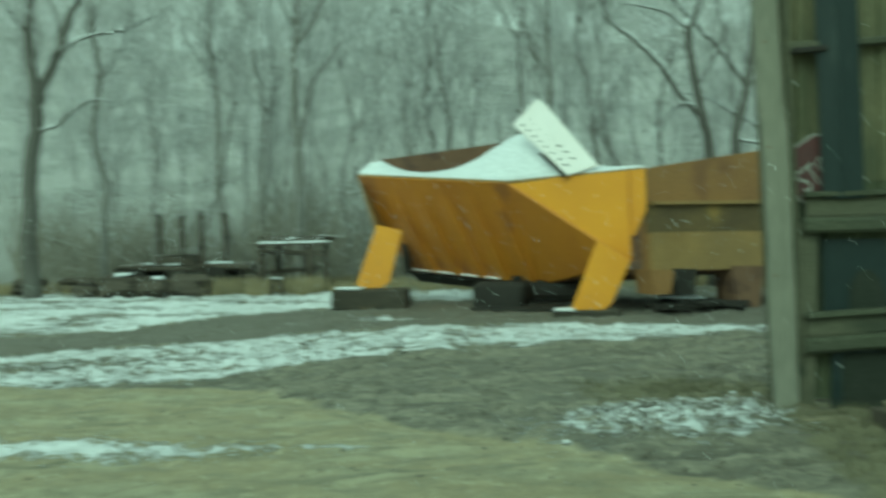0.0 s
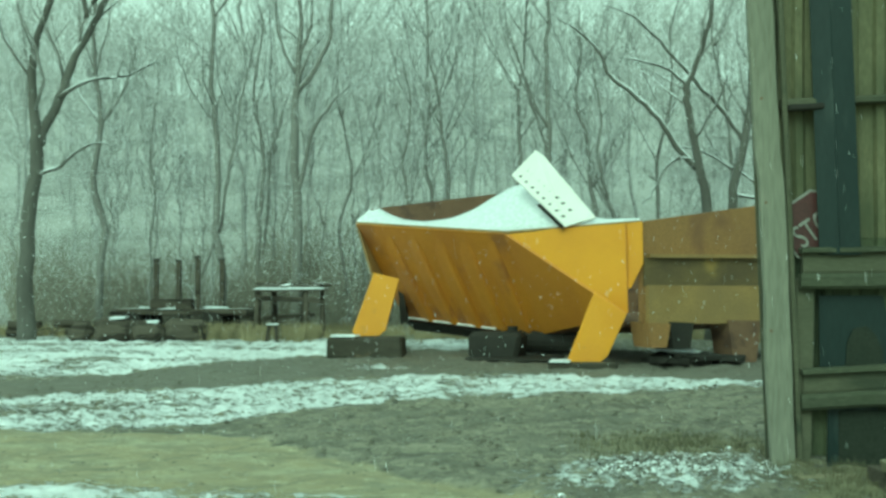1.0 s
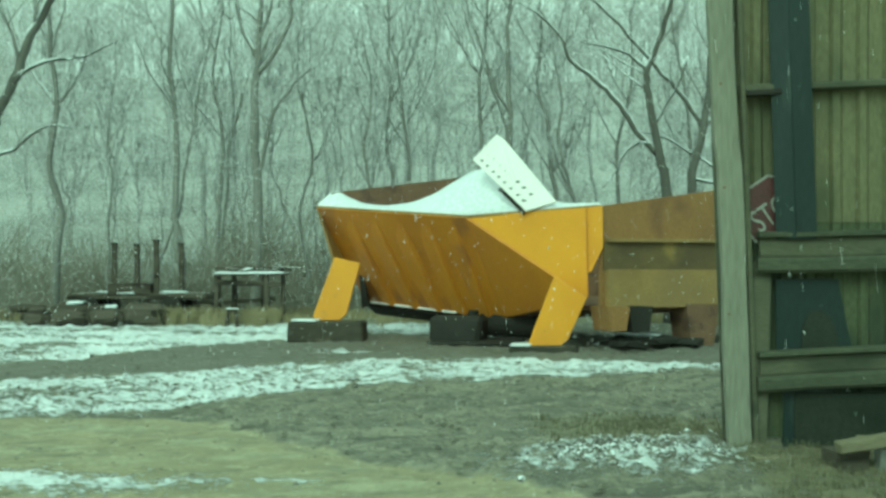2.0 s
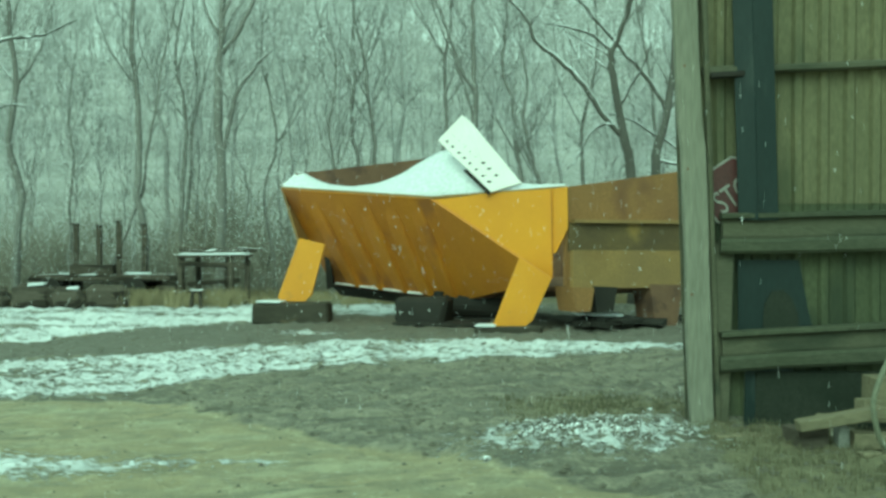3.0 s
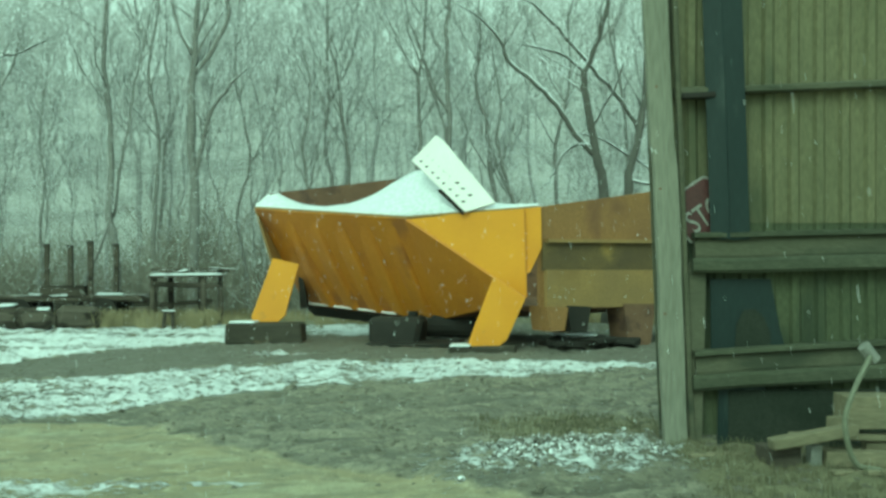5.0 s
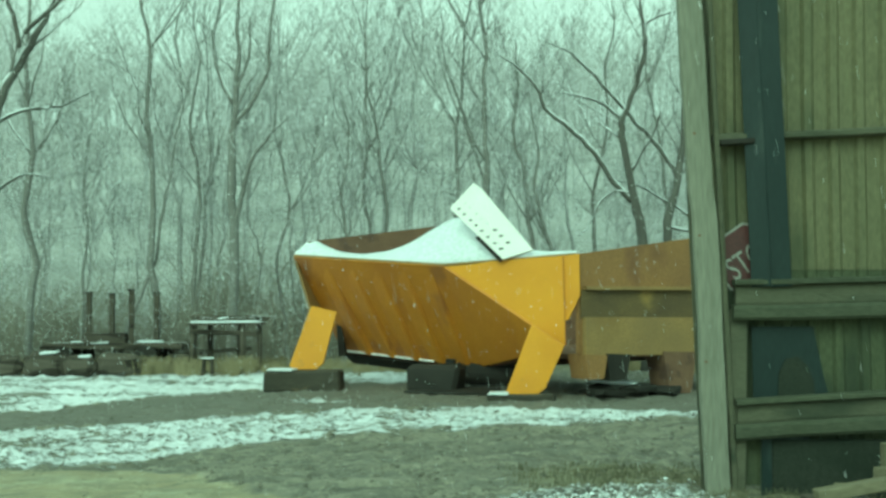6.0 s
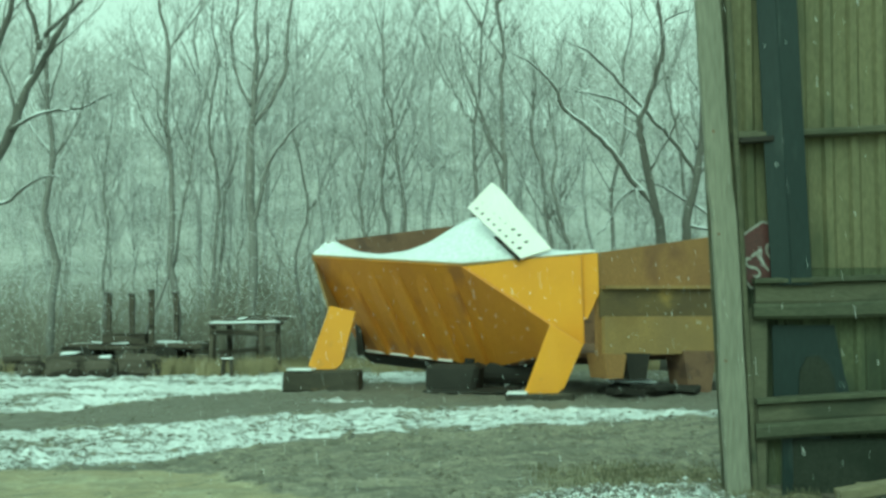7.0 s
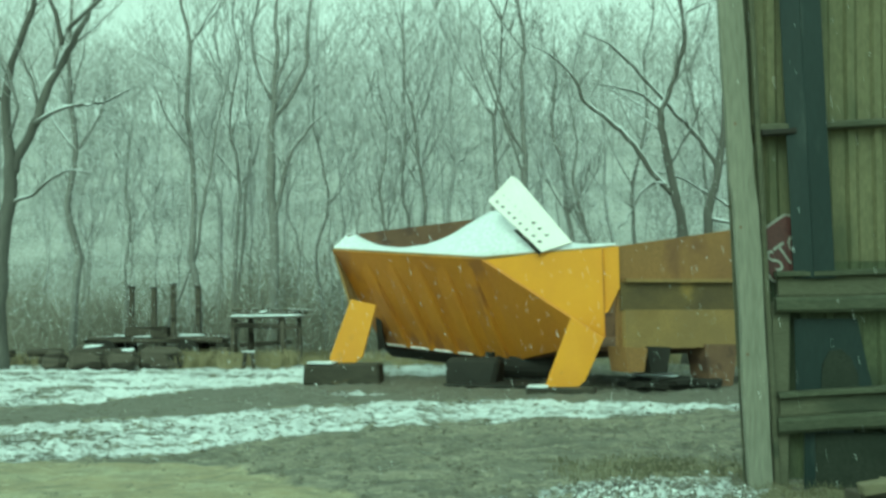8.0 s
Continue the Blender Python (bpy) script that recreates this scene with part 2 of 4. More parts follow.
def cover(x, y):
    """How much snow lies at a place, how much it belongs to the drive, and how much grass grows there."""
    wob = 0.38 * noise.noise((x * 0.9, y * 1.1, 3.0)) + 0.26 * noise.noise((x * 2.3, y * 3.1, 9.0)) + 0.14 * noise.noise((x * 6, y * 8, 19.0))
    low, top = lerp_table(SNOW_LOW, x), lerp_table(SNOW_TOP, x)
    band = soft(y + wob, low - 0.15, low + 0.35) * (1 - soft(y + wob, top - 0.5, top + 0.15))
    rut = 0.55 * math.exp(-((y - (low * 0.55 + top * 0.45) + wob) / 0.35) ** 2) * soft(-x, 4.0, 5.0)
    yard = soft(y + wob, lerp_table(YARD_LOW, x) - 0.2, lerp_table(YARD_LOW, x) + 0.7) * (1 - soft(y, 24.0, 26.5))
    yard *= 0.95 + 0.75 * noise.noise((x * 0.55, y * 1.1, 31.0)) + 0.45 * noise.noise((x * 1.6, y * 2.6, 33.0))
    yard *= 1.22 - 0.97 * soft(x, -1.5, 0.5)
    wood = 0.3 * soft(y, 29, 42)
    snow = max(band * (1 - rut), yard, wood)
    d = lerp_table(DRIVE, x)
    drive = 1 - soft(y + 0.5 * wob, d - 0.3, d + 0.3)
    if drive > 0.5:
        snow = max(snow, 1.5 * math.exp(-((x + 3.7) / 1.5) ** 2 - ((y - 8.0 + 0.5 * wob) / 0.36) ** 2), 1.1 * math.exp(-((x + 2.0) / 0.8) ** 2 - ((y - 8.12) / 0.1) ** 2))
    grass = max(math.exp(-((x - 1.5) / 1.0) ** 2 - ((y - 10.6) / 0.8) ** 2), 0.7 * soft(y, 24.5, 27), 0.9 * soft(x, 1.8, 2.3) * (1 - soft(y, 9.3, 10.5)))
    heap = math.exp(-(((x - 1.12) / 1.15) ** 2 + ((y - 8.95 - 0.15 * (x - 1.15)) / 0.86) ** 2) ** 1.5)
    snow = max(snow, heap * (1.12 + 0.9 * noise.noise((x * 4, y * 5, 15))))
    wet = soft(y, top - 0.3, top + 0.3) * (1 - soft(y, lerp_table(YARD_LOW, x) - 0.3, lerp_table(YARD_LOW, x) + 0.4))
    snow = max(snow, 1.15 * math.exp(-((x + 2.55) / 0.75) ** 2 - ((y - 18.6) / 0.3) ** 2))
    v = y - low
    streak = 0.5 + 0.55 * noise.noise((x * 0.55, v * 4.2, 21.0)) + 0.4 * noise.noise((x * 1.3, v * 9.5, 22.0))
    rut_line = soft(x, 0.2, 1.0) * math.exp(-((y - 12.3 - 0.08 * (x - 1.5) + 0.15 * noise.noise((x * 1.2, 4.0, 3.0))) / 0.13) ** 2)
    streak -= 0.75 * rut_line
    snow += band * (0.2 - 0.55 * soft(streak, 0.4, 0.95))
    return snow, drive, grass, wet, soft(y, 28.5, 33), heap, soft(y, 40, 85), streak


def height(x, y):
    z = 0.0
    if 3 < y < 34 and abs(x) < 15:
        snow, drive, _, _, _, heap, _, streak = cover(x, y)
        rough = 0.4 if drive > 0.5 else 1.0
        z += rough * (0.04 * noise.noise((x * 0.9, y * 0.9, 0)) + 0.026 * noise.noise((x * 2.6, y * 3.3, 5)) + 0.042 * noise.noise((x * 6.5, y * 8, 8)) + 0.03 * noise.noise((x * 1.3, y * 5.5, 11)))
        z += (1 - 0.75 * drive) * 0.05 * (streak - 0.5)
        z += 0.05 * snow * (noise.noise((x * 4, y * 6, 2)) + 0.9 * noise.noise((x * 7, y * 9, 6)))
        z += heap * (0.11 + 0.065 * noise.noise((x * 9, y * 11, 12)) + 0.045 * noise.noise((x * 20, y * 22, 3)))
        low = lerp_table(SNOW_LOW, x)
        for off, deep in ((0.7, 0.05), (1.35, 0.04), (2.5, 0.06), (3.2, 0.045)):
            lugs = 1 + 0.5 * math.sin(x * 19 + 3 * noise.noise((x, y, 2)))
            z -= (1 - drive) * deep * lugs * math.exp(-((y - low + off + 0.12 * noise.noise((x * 0.8, off, 1))) / 0.14) ** 2)
        z += drive * 0.02 * noise.noise((x * 1.0, y * 3, 4))
        top = lerp_table(SNOW_TOP, x)
        z -= 0.05 * math.exp(-((y - top - 0.3) / 0.3) ** 2) + 0.05 * math.exp(-((y - top - 1.6) / 0.35) ** 2)
        z -= 0.03 * drive * (1 - soft(abs(y - lerp_table(DRIVE, x)), 0.0, 0.5))
    if y > 45:
        z += 26 * soft(y, 42, 150) * (1 + 0.28 * noise.noise((x * 0.018, 3.0, 1)) + 0.1 * noise.noise((x * 0.07, 5.0, 1))) + 2.0 * soft(y, 50, 70) * noise.noise((x * 0.03, y * 0.03, 1))
    return z


def ground():
    xs = np.concatenate([-np.geomspace(700, 14, 26), np.arange(-13, 9, 0.085), np.geomspace(9.2, 700, 30)])
    ys = np.concatenate([[-300, -60, -15, 0], np.arange(3, 11, 0.06), np.arange(11, 20, 0.075), np.arange(20, 30, 0.14), np.geomspace(30.3, 900, 46)])
    V, att = [], []
    for y in ys:
        for x in xs:
            V.append((x, y, height(x, y)))
            att.append(cover(x, y) if y > 3 else (0.2, 1.0, 0.0, 0.0, 0.0, 0.0, 0.0, 0.5))
    w = len(xs)
    F = [(j * w + i, j * w + i + 1, (j + 1) * w + i + 1, (j + 1) * w + i) for j in range(len(ys) - 1) for i in range(w - 1)]
    m = bpy.data.materials.new("yard_ground")
    m.use_nodes = True
    N, L = m.node_tree.nodes, m.node_tree.links
    bsdf = N["Principled BSDF"]
    co = N.new("ShaderNodeTexCoord")

    def tex(sc, detail=8.0, rough=0.6):
        n = N.new("ShaderNodeTexNoise")
        n.inputs["Scale"].default_value, n.inputs["Detail"].default_value, n.inputs["Roughness"].default_value = sc, detail, rough
        L.new(co.outputs["Object"], n.inputs["Vector"])
        return n.outputs["Fac"]

    def attr(name):
        n = N.new("ShaderNodeAttribute")
        n.attribute_name = name
        return n.outputs["Fac"]

    def ramp(fac, lo, hi):
        r = N.new("ShaderNodeMapRange")
        r.inputs["From Min"].default_value, r.inputs["From Max"].default_value = lo, hi
        L.new(fac, r.inputs["Value"])
        return r.outputs[0]

    def mix(fac, a, b):
        x = N.new("ShaderNodeMixRGB")
        for slot, v in ((0, fac), (1, a), (2, b)):
            if isinstance(v, tuple):
                x.inputs[slot].default_value = (*v, 1)
            else:
                L.new(v, x.inputs[slot])
        return x.outputs[0]

    def add(a, b, f=1.0):
        n = N.new("ShaderNodeMath")
        n.operation = "MULTIPLY_ADD"
        L.new(b, n.inputs[0])
        n.inputs[1].default_value = f
        L.new(a, n.inputs[2])
        return n.outputs[0]

    streak = N.new("ShaderNodeMapping")
    streak.inputs["Scale"].default_value = (0.55, 0.85, 1)
    L.new(co.outputs["Object"], streak.inputs["Vector"])
    wash = N.new("ShaderNodeTexNoise")
    wash.inputs["Scale"].default_value, wash.inputs["Detail"].default_value = 2.0, 9.0
    L.new(streak.outputs[0], wash.inputs["Vector"])
    drag = N.new("ShaderNodeMapping")
    drag.inputs["Scale"].default_value = (0.6, 1.3, 1)
    L.new(co.outputs["Object"], drag.inputs["Vector"])
    mott = N.new("ShaderNodeTexNoise")
    mott.inputs["Scale"].default_value, mott.inputs["Detail"].default_value, mott.inputs["Roughness"].default_value = 3.4, 12.0, 0.75
    L.new(streak.outputs[0], mott.inputs["Vector"])
    grain = tex(22)
    mud = mix(ramp(tex(1.6), 0.35, 0.65), (0.19, 0.176, 0.132), (0.25, 0.232, 0.175))
    mud = mix(ramp(grain, 0.46, 0.78), mud, (0.1, 0.093, 0.07))
    mud = mix(ramp(wash.outputs["Fac"], 0.42, 0.62), mud, (0.15, 0.142, 0.11))
    mud = mix(ramp(tex(5, 9, 0.7), 0.55, 0.7), mud, (0.29, 0.27, 0.2))
    mud = mix(ramp(add(attr("streak"), tex(9, 8, 0.7), 0.7), 0.95, 1.25), mud, (0.27, 0.25, 0.19))
    mud = mix(ramp(add(attr("streak"), tex(14, 8, 0.75), 1.0), 0.9, 0.62), mud, (0.105, 0.098, 0.075))
    fleck = tex(5.5, 12, 0.8)
    mud = mix(ramp(fleck, 0.53, 0.59), mud, (0.11, 0.102, 0.078))
    mud = mix(ramp(fleck, 0.45, 0.4), mud, (0.31, 0.29, 0.22))
    drive = mix(ramp(tex(1.1), 0.38, 0.62), (0.35, 0.303, 0.184), (0.29, 0.254, 0.158))
    drive = mix(ramp(wash.outputs["Fac"], 0.45, 0.75), drive, (0.43, 0.41, 0.285))
    drive = mix(ramp(mott.outputs["Fac"], 0.47, 0.66), drive, (0.215, 0.205, 0.14))
    drive = mix(ramp(add(attr("streak"), tex(11, 9, 0.75), 0.9), 0.75, 0.45), drive, (0.17, 0.16, 0.11))
    drive = mix(ramp(fleck, 0.53, 0.6), drive, (0.24, 0.215, 0.145))
    drive = mix(ramp(fleck, 0.45, 0.4), drive, (0.45, 0.41, 0.28))
    drive = mix(ramp(tex(38, 4), 0.6, 0.75), drive, (0.12, 0.11, 0.07))
    grass = mix(ramp(grain, 0.35, 0.7), (0.21, 0.192, 0.118), (0.13, 0.122, 0.075))
    colour = mix(ramp(add(attr("grass"), tex(5), 0.9), 0.7, 1.0), mud, grass)
    colour = mix(ramp(add(attr("drive"), tex(4), 0.5), 0.6, 0.9), colour, drive)
    colour = mix(ramp(add(attr("wet"), tex(2.5), 0.8), 0.75, 1.3), colour, (0.155, 0.146, 0.12))
    # litter turns paler up the hill, so its colour carries the distance haze
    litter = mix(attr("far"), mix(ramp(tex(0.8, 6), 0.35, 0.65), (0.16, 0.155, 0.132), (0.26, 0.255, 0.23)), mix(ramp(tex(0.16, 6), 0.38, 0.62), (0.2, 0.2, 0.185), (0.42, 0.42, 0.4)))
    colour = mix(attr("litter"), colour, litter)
    white = mix(ramp(tex(6, 9, 0.7), 0.4, 0.7), (0.86, 0.88, 0.9), (0.6, 0.62, 0.63))
    crumb = N.new("ShaderNodeTexNoise")
    crumb.inputs["Scale"].default_value, crumb.inputs["Detail"].default_value, crumb.inputs["Roughness"].default_value = 13.0, 9.0, 0.8
    L.new(drag.outputs[0], crumb.inputs["Vector"])
    lies = add(add(add(attr("snow"), crumb.outputs["Fac"], 5.2), tex(3.0), 1.3), tex(0.9), 0.3)
    cov = ramp(lies, 4.02, 4.42)
    colour = mix(cov, colour, white)
    L.new(colour, bsdf.inputs["Base Color"])
    L.new(ramp(tex(2.2), -0.6, 1.0), bsdf.inputs["Roughness"])
    b = N.new("ShaderNodeBump")
    b.inputs["Strength"].default_value, b.inputs["Distance"].default_value = 0.8, 0.04
    L.new(add(add(grain, cov, 0.6), tex(8, 8, 0.75), 0.8), b.inputs["Height"])
    L.new(b.outputs[0], bsdf.inputs["Normal"])
    me = mesh_of("ground", V, F, m, True)
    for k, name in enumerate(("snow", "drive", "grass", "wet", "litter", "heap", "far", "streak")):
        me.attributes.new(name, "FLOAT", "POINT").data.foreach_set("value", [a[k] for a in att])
    tagged(new("ground", me), "muddy yard with thin patchy snow and tyre ruts", "ground", kind="structure")


ground()


# ---- the old dump body, with its sides, gussets, legs and cover ----
ALONG = Vector((0.85, 0.53, 0)).normalized()
LEFT, MID, RIGHT = Vector((-3.43, 21.0, 2.61)), Vector((-0.46, 19.72, 2.375)), Vector((1.89, 18.7, 2.52))
TIP = Vector((1.67, 18.75, 0.94))
FOLD = Vector((1.64, 18.72, 2.49))
LOW_L, LOW_M, LOW_R = Vector((-2.62, 22.3, 0.72)), Vector((0.24, 21.0, 0.45)), Vector((1.15, 20.2, 0.74))


def dump_body():
    body = thing("dump_body", "old yellow steel dump truck body propped on timbers", "dump body", (0, 19, 0))
    inv = Matrix.Translation((0, -19, 0))

    def put(name, bm, mat, label="", parent=None):
        bm.transform(inv)
        return part(name, bm, mat, parent or body, label)

    tail = put("tail_panel", plate([LEFT, MID, LOW_M, LOW_L], 0.05), RUSTY, "dull orange sloping panel streaked with rust")
    # pressed ribs run down the sloping panel
    out = (MID - LEFT).cross(LOW_L - LEFT).normalized()
    if out.y > 0:
        out = -out
    def at(u, v, lift=0.0):
        return (LEFT.lerp(MID, u)).lerp(LOW_L.lerp(LOW_M, u), v) + out * lift
    for a in (0.07, 0.245, 0.42, 0.595, 0.77):
        b = bmesh.new()
        rings = []
        for v in (0.02, 0.12, 0.4, 0.7, 0.985):
            high = 0.13 * min(1.0, 0.25 + 1.4 * v)
            rings.append([b.verts.new(at(a + 0.025 * v + du, v, l * high)) for du, l in ((0, -0.05), (0.05, 0.5), (0.115, 0.96), (0.128, 0.98), (0.138, 0.9), (0.152, 0.2), (0.168, -0.05))])
        for r0, r1 in zip(rings, rings[1:]):
            for i in range(6):
                b.faces.new((r0[i], r0[i + 1], r1[i + 1], r1[i]))
        b.faces.new(rings[0])
        b.faces.new(rings[-1][::-1])
        put("rib", b, RUSTY, "", tail)
    put("side_panel", plate([MID, TIP, LOW_R, LOW_M], 0.05), RUSTY, "smooth orange panel under the gusset")
    gusset = put("gusset", plate([MID, TIP, FOLD], 0.05), YELLOW, "bright yellow triangular plate")
    put("gusset_flange", plate([FOLD, Vector((1.665, 18.73, 1.36)), Vector((1.72, 18.66, 1.38)), Vector((1.92, 18.6, 1.80)), RIGHT + Vector((0.02, -0.1, 0))], 0.03), YELLOW, "bright yellow folded flange", gusset)
    # thin dull pipe draws the shadow line of the fold
    put("crease", pipe([FOLD + Vector((0, -0.035, -0.02)), Vector((1.665, 18.69, 1.36)), TIP + Vector((0.0, -0.03, 0.0))], 0.012, 6), RUSTY, "dull line drawn as the fold's shadow along the plate's edge", gusset)
    # far gusset, seen nearly edge on
    put("gusset", plate([LEFT, LEFT + Vector((0.32, 0.06, -1.08)), LOW_L.lerp(LEFT, 0.35)], 0.04), OLIVE, "dull olive-yellow triangular plate")
    # rolled edge along the top of the panels
    put("rim", pipe([LEFT, MID, RIGHT], 0.035), OLIVE, "thin worn rim")
    down = Vector((-0.03, -0.09, -0.03))
    b = pipe([LOW_L + down, LOW_L.lerp(LOW_M, 0.68) + down], 0.022)
    put("bottom_lip", b, WHITE, "snow-edged lower lip")
    back = Vector((0.2, 0.35, -0.04))
    put("sill_beam", plate([LOW_L + back * 0.2, LOW_M + back * 0.2, LOW_M + back + Vector((0, 0, -0.16)), LOW_L + back + Vector((0, 0, -0.16))], 0.14), DARK, "dark lower cross beam")
    # side walls run back from both corners and rise towards the front board
    long_, short_ = 6.2, 3.9
    def wall(start, z0, z1, rise0, rise1, thick, name, mat, label, parent=None, push=0.0, length=6.2):
        n = Vector((ALONG.y, -ALONG.x, 0))
        s = start + n * push
        e = s + ALONG * length
        pts = [Vector((s.x, s.y, z0)), Vector((e.x, e.y, z0 + rise0)), Vector((e.x, e.y, z1 + rise1)), Vector((s.x, s.y, z1))]
        return put(name, plate(pts, thick), mat, label, parent)
    side = wall(RIGHT, 0.76, 2.52, -0.15, 0.8, 0.06, "side_wall", BROWN, "rusty brownish-yellow side wall")
    # the recess's shade under the rail is put into this grimy colour
    wall(RIGHT + ALONG * 0.05, 1.4, 1.9, -0.08, -0.02, 0.03, "recess_panel", SHADED_GRIME, "grimy recessed band with its shade painted in", side, 0.03)
    wall(RIGHT + ALONG * 0.12, 1.9, 1.96, -0.02, 0.0, 0.12, "rail", OLIVE, "dirty yellow side rail", side, 0.12)
    wall(RIGHT + ALONG * 0.1, 0.76, 1.42, -0.15, -0.08, 0.1, "lower_panel", OLIVE, "dirty olive-yellow lower side panel", side, 0.1)
    wall(LEFT + ALONG * 0.3, 2.3, 2.9, 0.0, 0.48, 0.06, "side_wall", RUST, "rust-brown inner side wall", None, 0.0, short_ - 0.3)
    s0, s1 = RIGHT + ALONG * long_, LEFT + ALONG * short_
    put("front_board", plate([Vector((s0.x, s0.y, 0.7)), Vector((s1.x, s1.y, 0.8)), Vector((s1.x, s1.y, 2.5)), Vector((s0.x, s0.y, 2.5))], 0.06), RUST, "rusty front board")
    put("floor_plate", plate([LOW_L, LOW_M, LOW_R, RIGHT.lerp(Vector((1.9, 18.9, 0.76)), 1.0), Vector((s0.x, s0.y, 0.75)), Vector((s1.x, s1.y, 0.8))], 0.08), RUST, "rusty floor plate")
    put("end_plate", plate([(-2.72, 22.1, 1.35), (-2.62, 22.1, 1.3), (-2.52, 22.1, 0.62), (-2.66, 22.1, 0.56)], 0.3), DARK, "dark end plate beside the leg")
    # legs: thick plates with clipped lower corners
    put("leg", plate([(-3.08, 20.95, 1.62), (-2.58, 20.95, 1.5), (-2.84, 20.9, 0.5), (-2.98, 20.9, 0.38), (-3.25, 20.9, 0.34), (-3.44, 20.9, 0.4), (-3.5, 20.9, 0.46)], 0.09, 0.008), YELLOW, "slanting bright yellow leg plate")
    put("leg", plate([(1.08, 18.62, 1.30), (1.64, 18.62, 0.93), (1.30, 18.55, 0.20), (1.12, 18.55, 0.06), (0.86, 18.55, 0.03), (0.62, 18.55, 0.12)], 0.09, 0.008), YELLOW, "slanting bright yellow leg plate")
    # rear feet, tapered towards the ground
    def up(v, h):
        return Vector((v.x, v.y, h))
    for name, s, w, low, mat, label in (("hanger", -0.05, 0.5, 0.34, BROWN, "rusty bracket under the side"), ("hanger", 0.45, 0.55, 0.3, DARK, "dark bracket under the side"), ("foot", 1.9, 0.8, 0.0, RUST, "tapered rusty foot")):
        p = RIGHT + ALONG * s + Vector((0.1, 0.5, 0))
        e, f = ALONG * w * 0.5, ALONG * w * 0.33
        put(name, plate([up(p - e, 0.78), up(p + e, 0.75), up(p + f, low), up(p - f, low)], 0.5), mat, label)
    return body


dump_body()


def cover_sheet():
    """The smooth white sheet of snow that lies over the tail, dipping at one side and heaped at the other."""
    crest = [(-3.43, 0.1, 0.0), (-3.32, 0.25, 0.2), (-3.12, 0.4, 0.36), (-2.88, 0.5, 0.23), (-2.55, 0.6, 0.12), (-2.1, 0.65, 0.1), (-1.55, 0.7, 0.2), (-1.1, 0.75, 0.4), (-0.72, 0.8, 0.66), (-0.35, 0.8, 0.88),
             (-0.05, 0.75, 0.88), (0.35, 0.65, 0.62), (0.8, 0.5, 0.3), (1.25, 0.35, 0.09), (1.85, 0.2, 0.04)]
    V, F = [], []
    n, rows = 90, 8
    for i in range(n + 1):
        x = -3.43 + (1.89 + 3.43) * i / n
        rim = LEFT.lerp(MID, (x - LEFT.x) / (MID.x - LEFT.x)) if x < MID.x else MID.lerp(RIGHT, (x - MID.x) / (RIGHT.x - MID.x))
        dy = lerp_table([(c[0], c[1]) for c in crest], x)
        dz = sum(lerp_table([(c[0], c[2]) for c in crest], x + o) for o in (-0.1, -0.05, 0, 0.05, 0.1)) / 5
        for r in range(rows + 1):
            s = r / rows
            V.append((rim.x, rim.y + dy * s - 0.03 * (1 - s), rim.z + 0.03 + dz * s + 0.06 * dz * math.sin(math.pi * s)))
        V.append((rim.x, rim.y + dy + 0.5, rim.z - 0.3))
        V.append((rim.x, rim.y + 0.02, rim.z - 0.02))
    w = rows + 3
    for i in range(n):
        for r in range(w):
            r2 = (r + 1) % w
            F.append((i * w + r, (i + 1) * w + r, (i + 1) * w + r2, i * w + r2))
    ob = new("snow_cover", mesh_of("snow_cover", V, F, SNOW, True))
    tagged(ob, "smooth white snow heaped over the tail of the dump body", "snow")


cover_sheet()


def slotted_plate():
    t = thing("slotted_plate", "white steel plate with rows of slots leaning on the snow heap", "steel plate", (0.1, 19.6, 2.5))
    A, B, C, D, E = Vector((-0.36, 19.75, 3.43)), Vector((0.09, 19.75, 3.90)), Vector((0.25, 19.72, 3.78)), Vector((1.15, 19.0, 2.61)), Vector((0.6, 19.1, 2.45))
    bm = plate([A, E, D, C, B], 0.05, 0.01)
    bm.transform(Matrix.Translation((-0.1, -19.6, -2.5)))
    face = part("face", bm, WHITE, t)
    n = (E - A).cross(D - A).normalized()
    if n.y > 0:
        n = -n
    u, v = (E - A).normalized(), (C - A)
    v = (v - u * v.dot(u)).normalized()
    rng = random.Random(4)
    for row, off in enumerate((0.13, 0.30)):
        for k in range(8):
            p = A + u * (0.2 + 0.165 * k + rng.uniform(-0.02, 0.02)) + v * off + n * 0.006
            bm = bmesh.new()
            c = []
            for a, b in ((-0.065, 0.012), (-0.05, -0.012), (0.04, -0.02), (0.062, -0.008), (0.045, 0.014), (-0.04, 0.022)):
                c.append(p + Vector((1, 0, 0)) * a + Vector((0, 0, 1)) * b)
            plate(c, 0.02, bm=bm)
            bm.transform(Matrix.Translation((-0.1, -19.6, -2.5)))
            # dark piece laid on the face paints the darkness of an open slot
            part("slot", bm, DARK, face, "dark slot")
    bm = plate([A.lerp(E, 0.56), E, E + Vector((-0.02, 0.03, -0.05)), A.lerp(E, 0.54) + Vector((-0.03, 0.03, -0.04))], 0.03)
    bm.transform(Matrix.Translation((-0.1, -19.6, -2.5)))
    part("edge", bm, DARK, t, "dark lower edge")


slotted_plate()


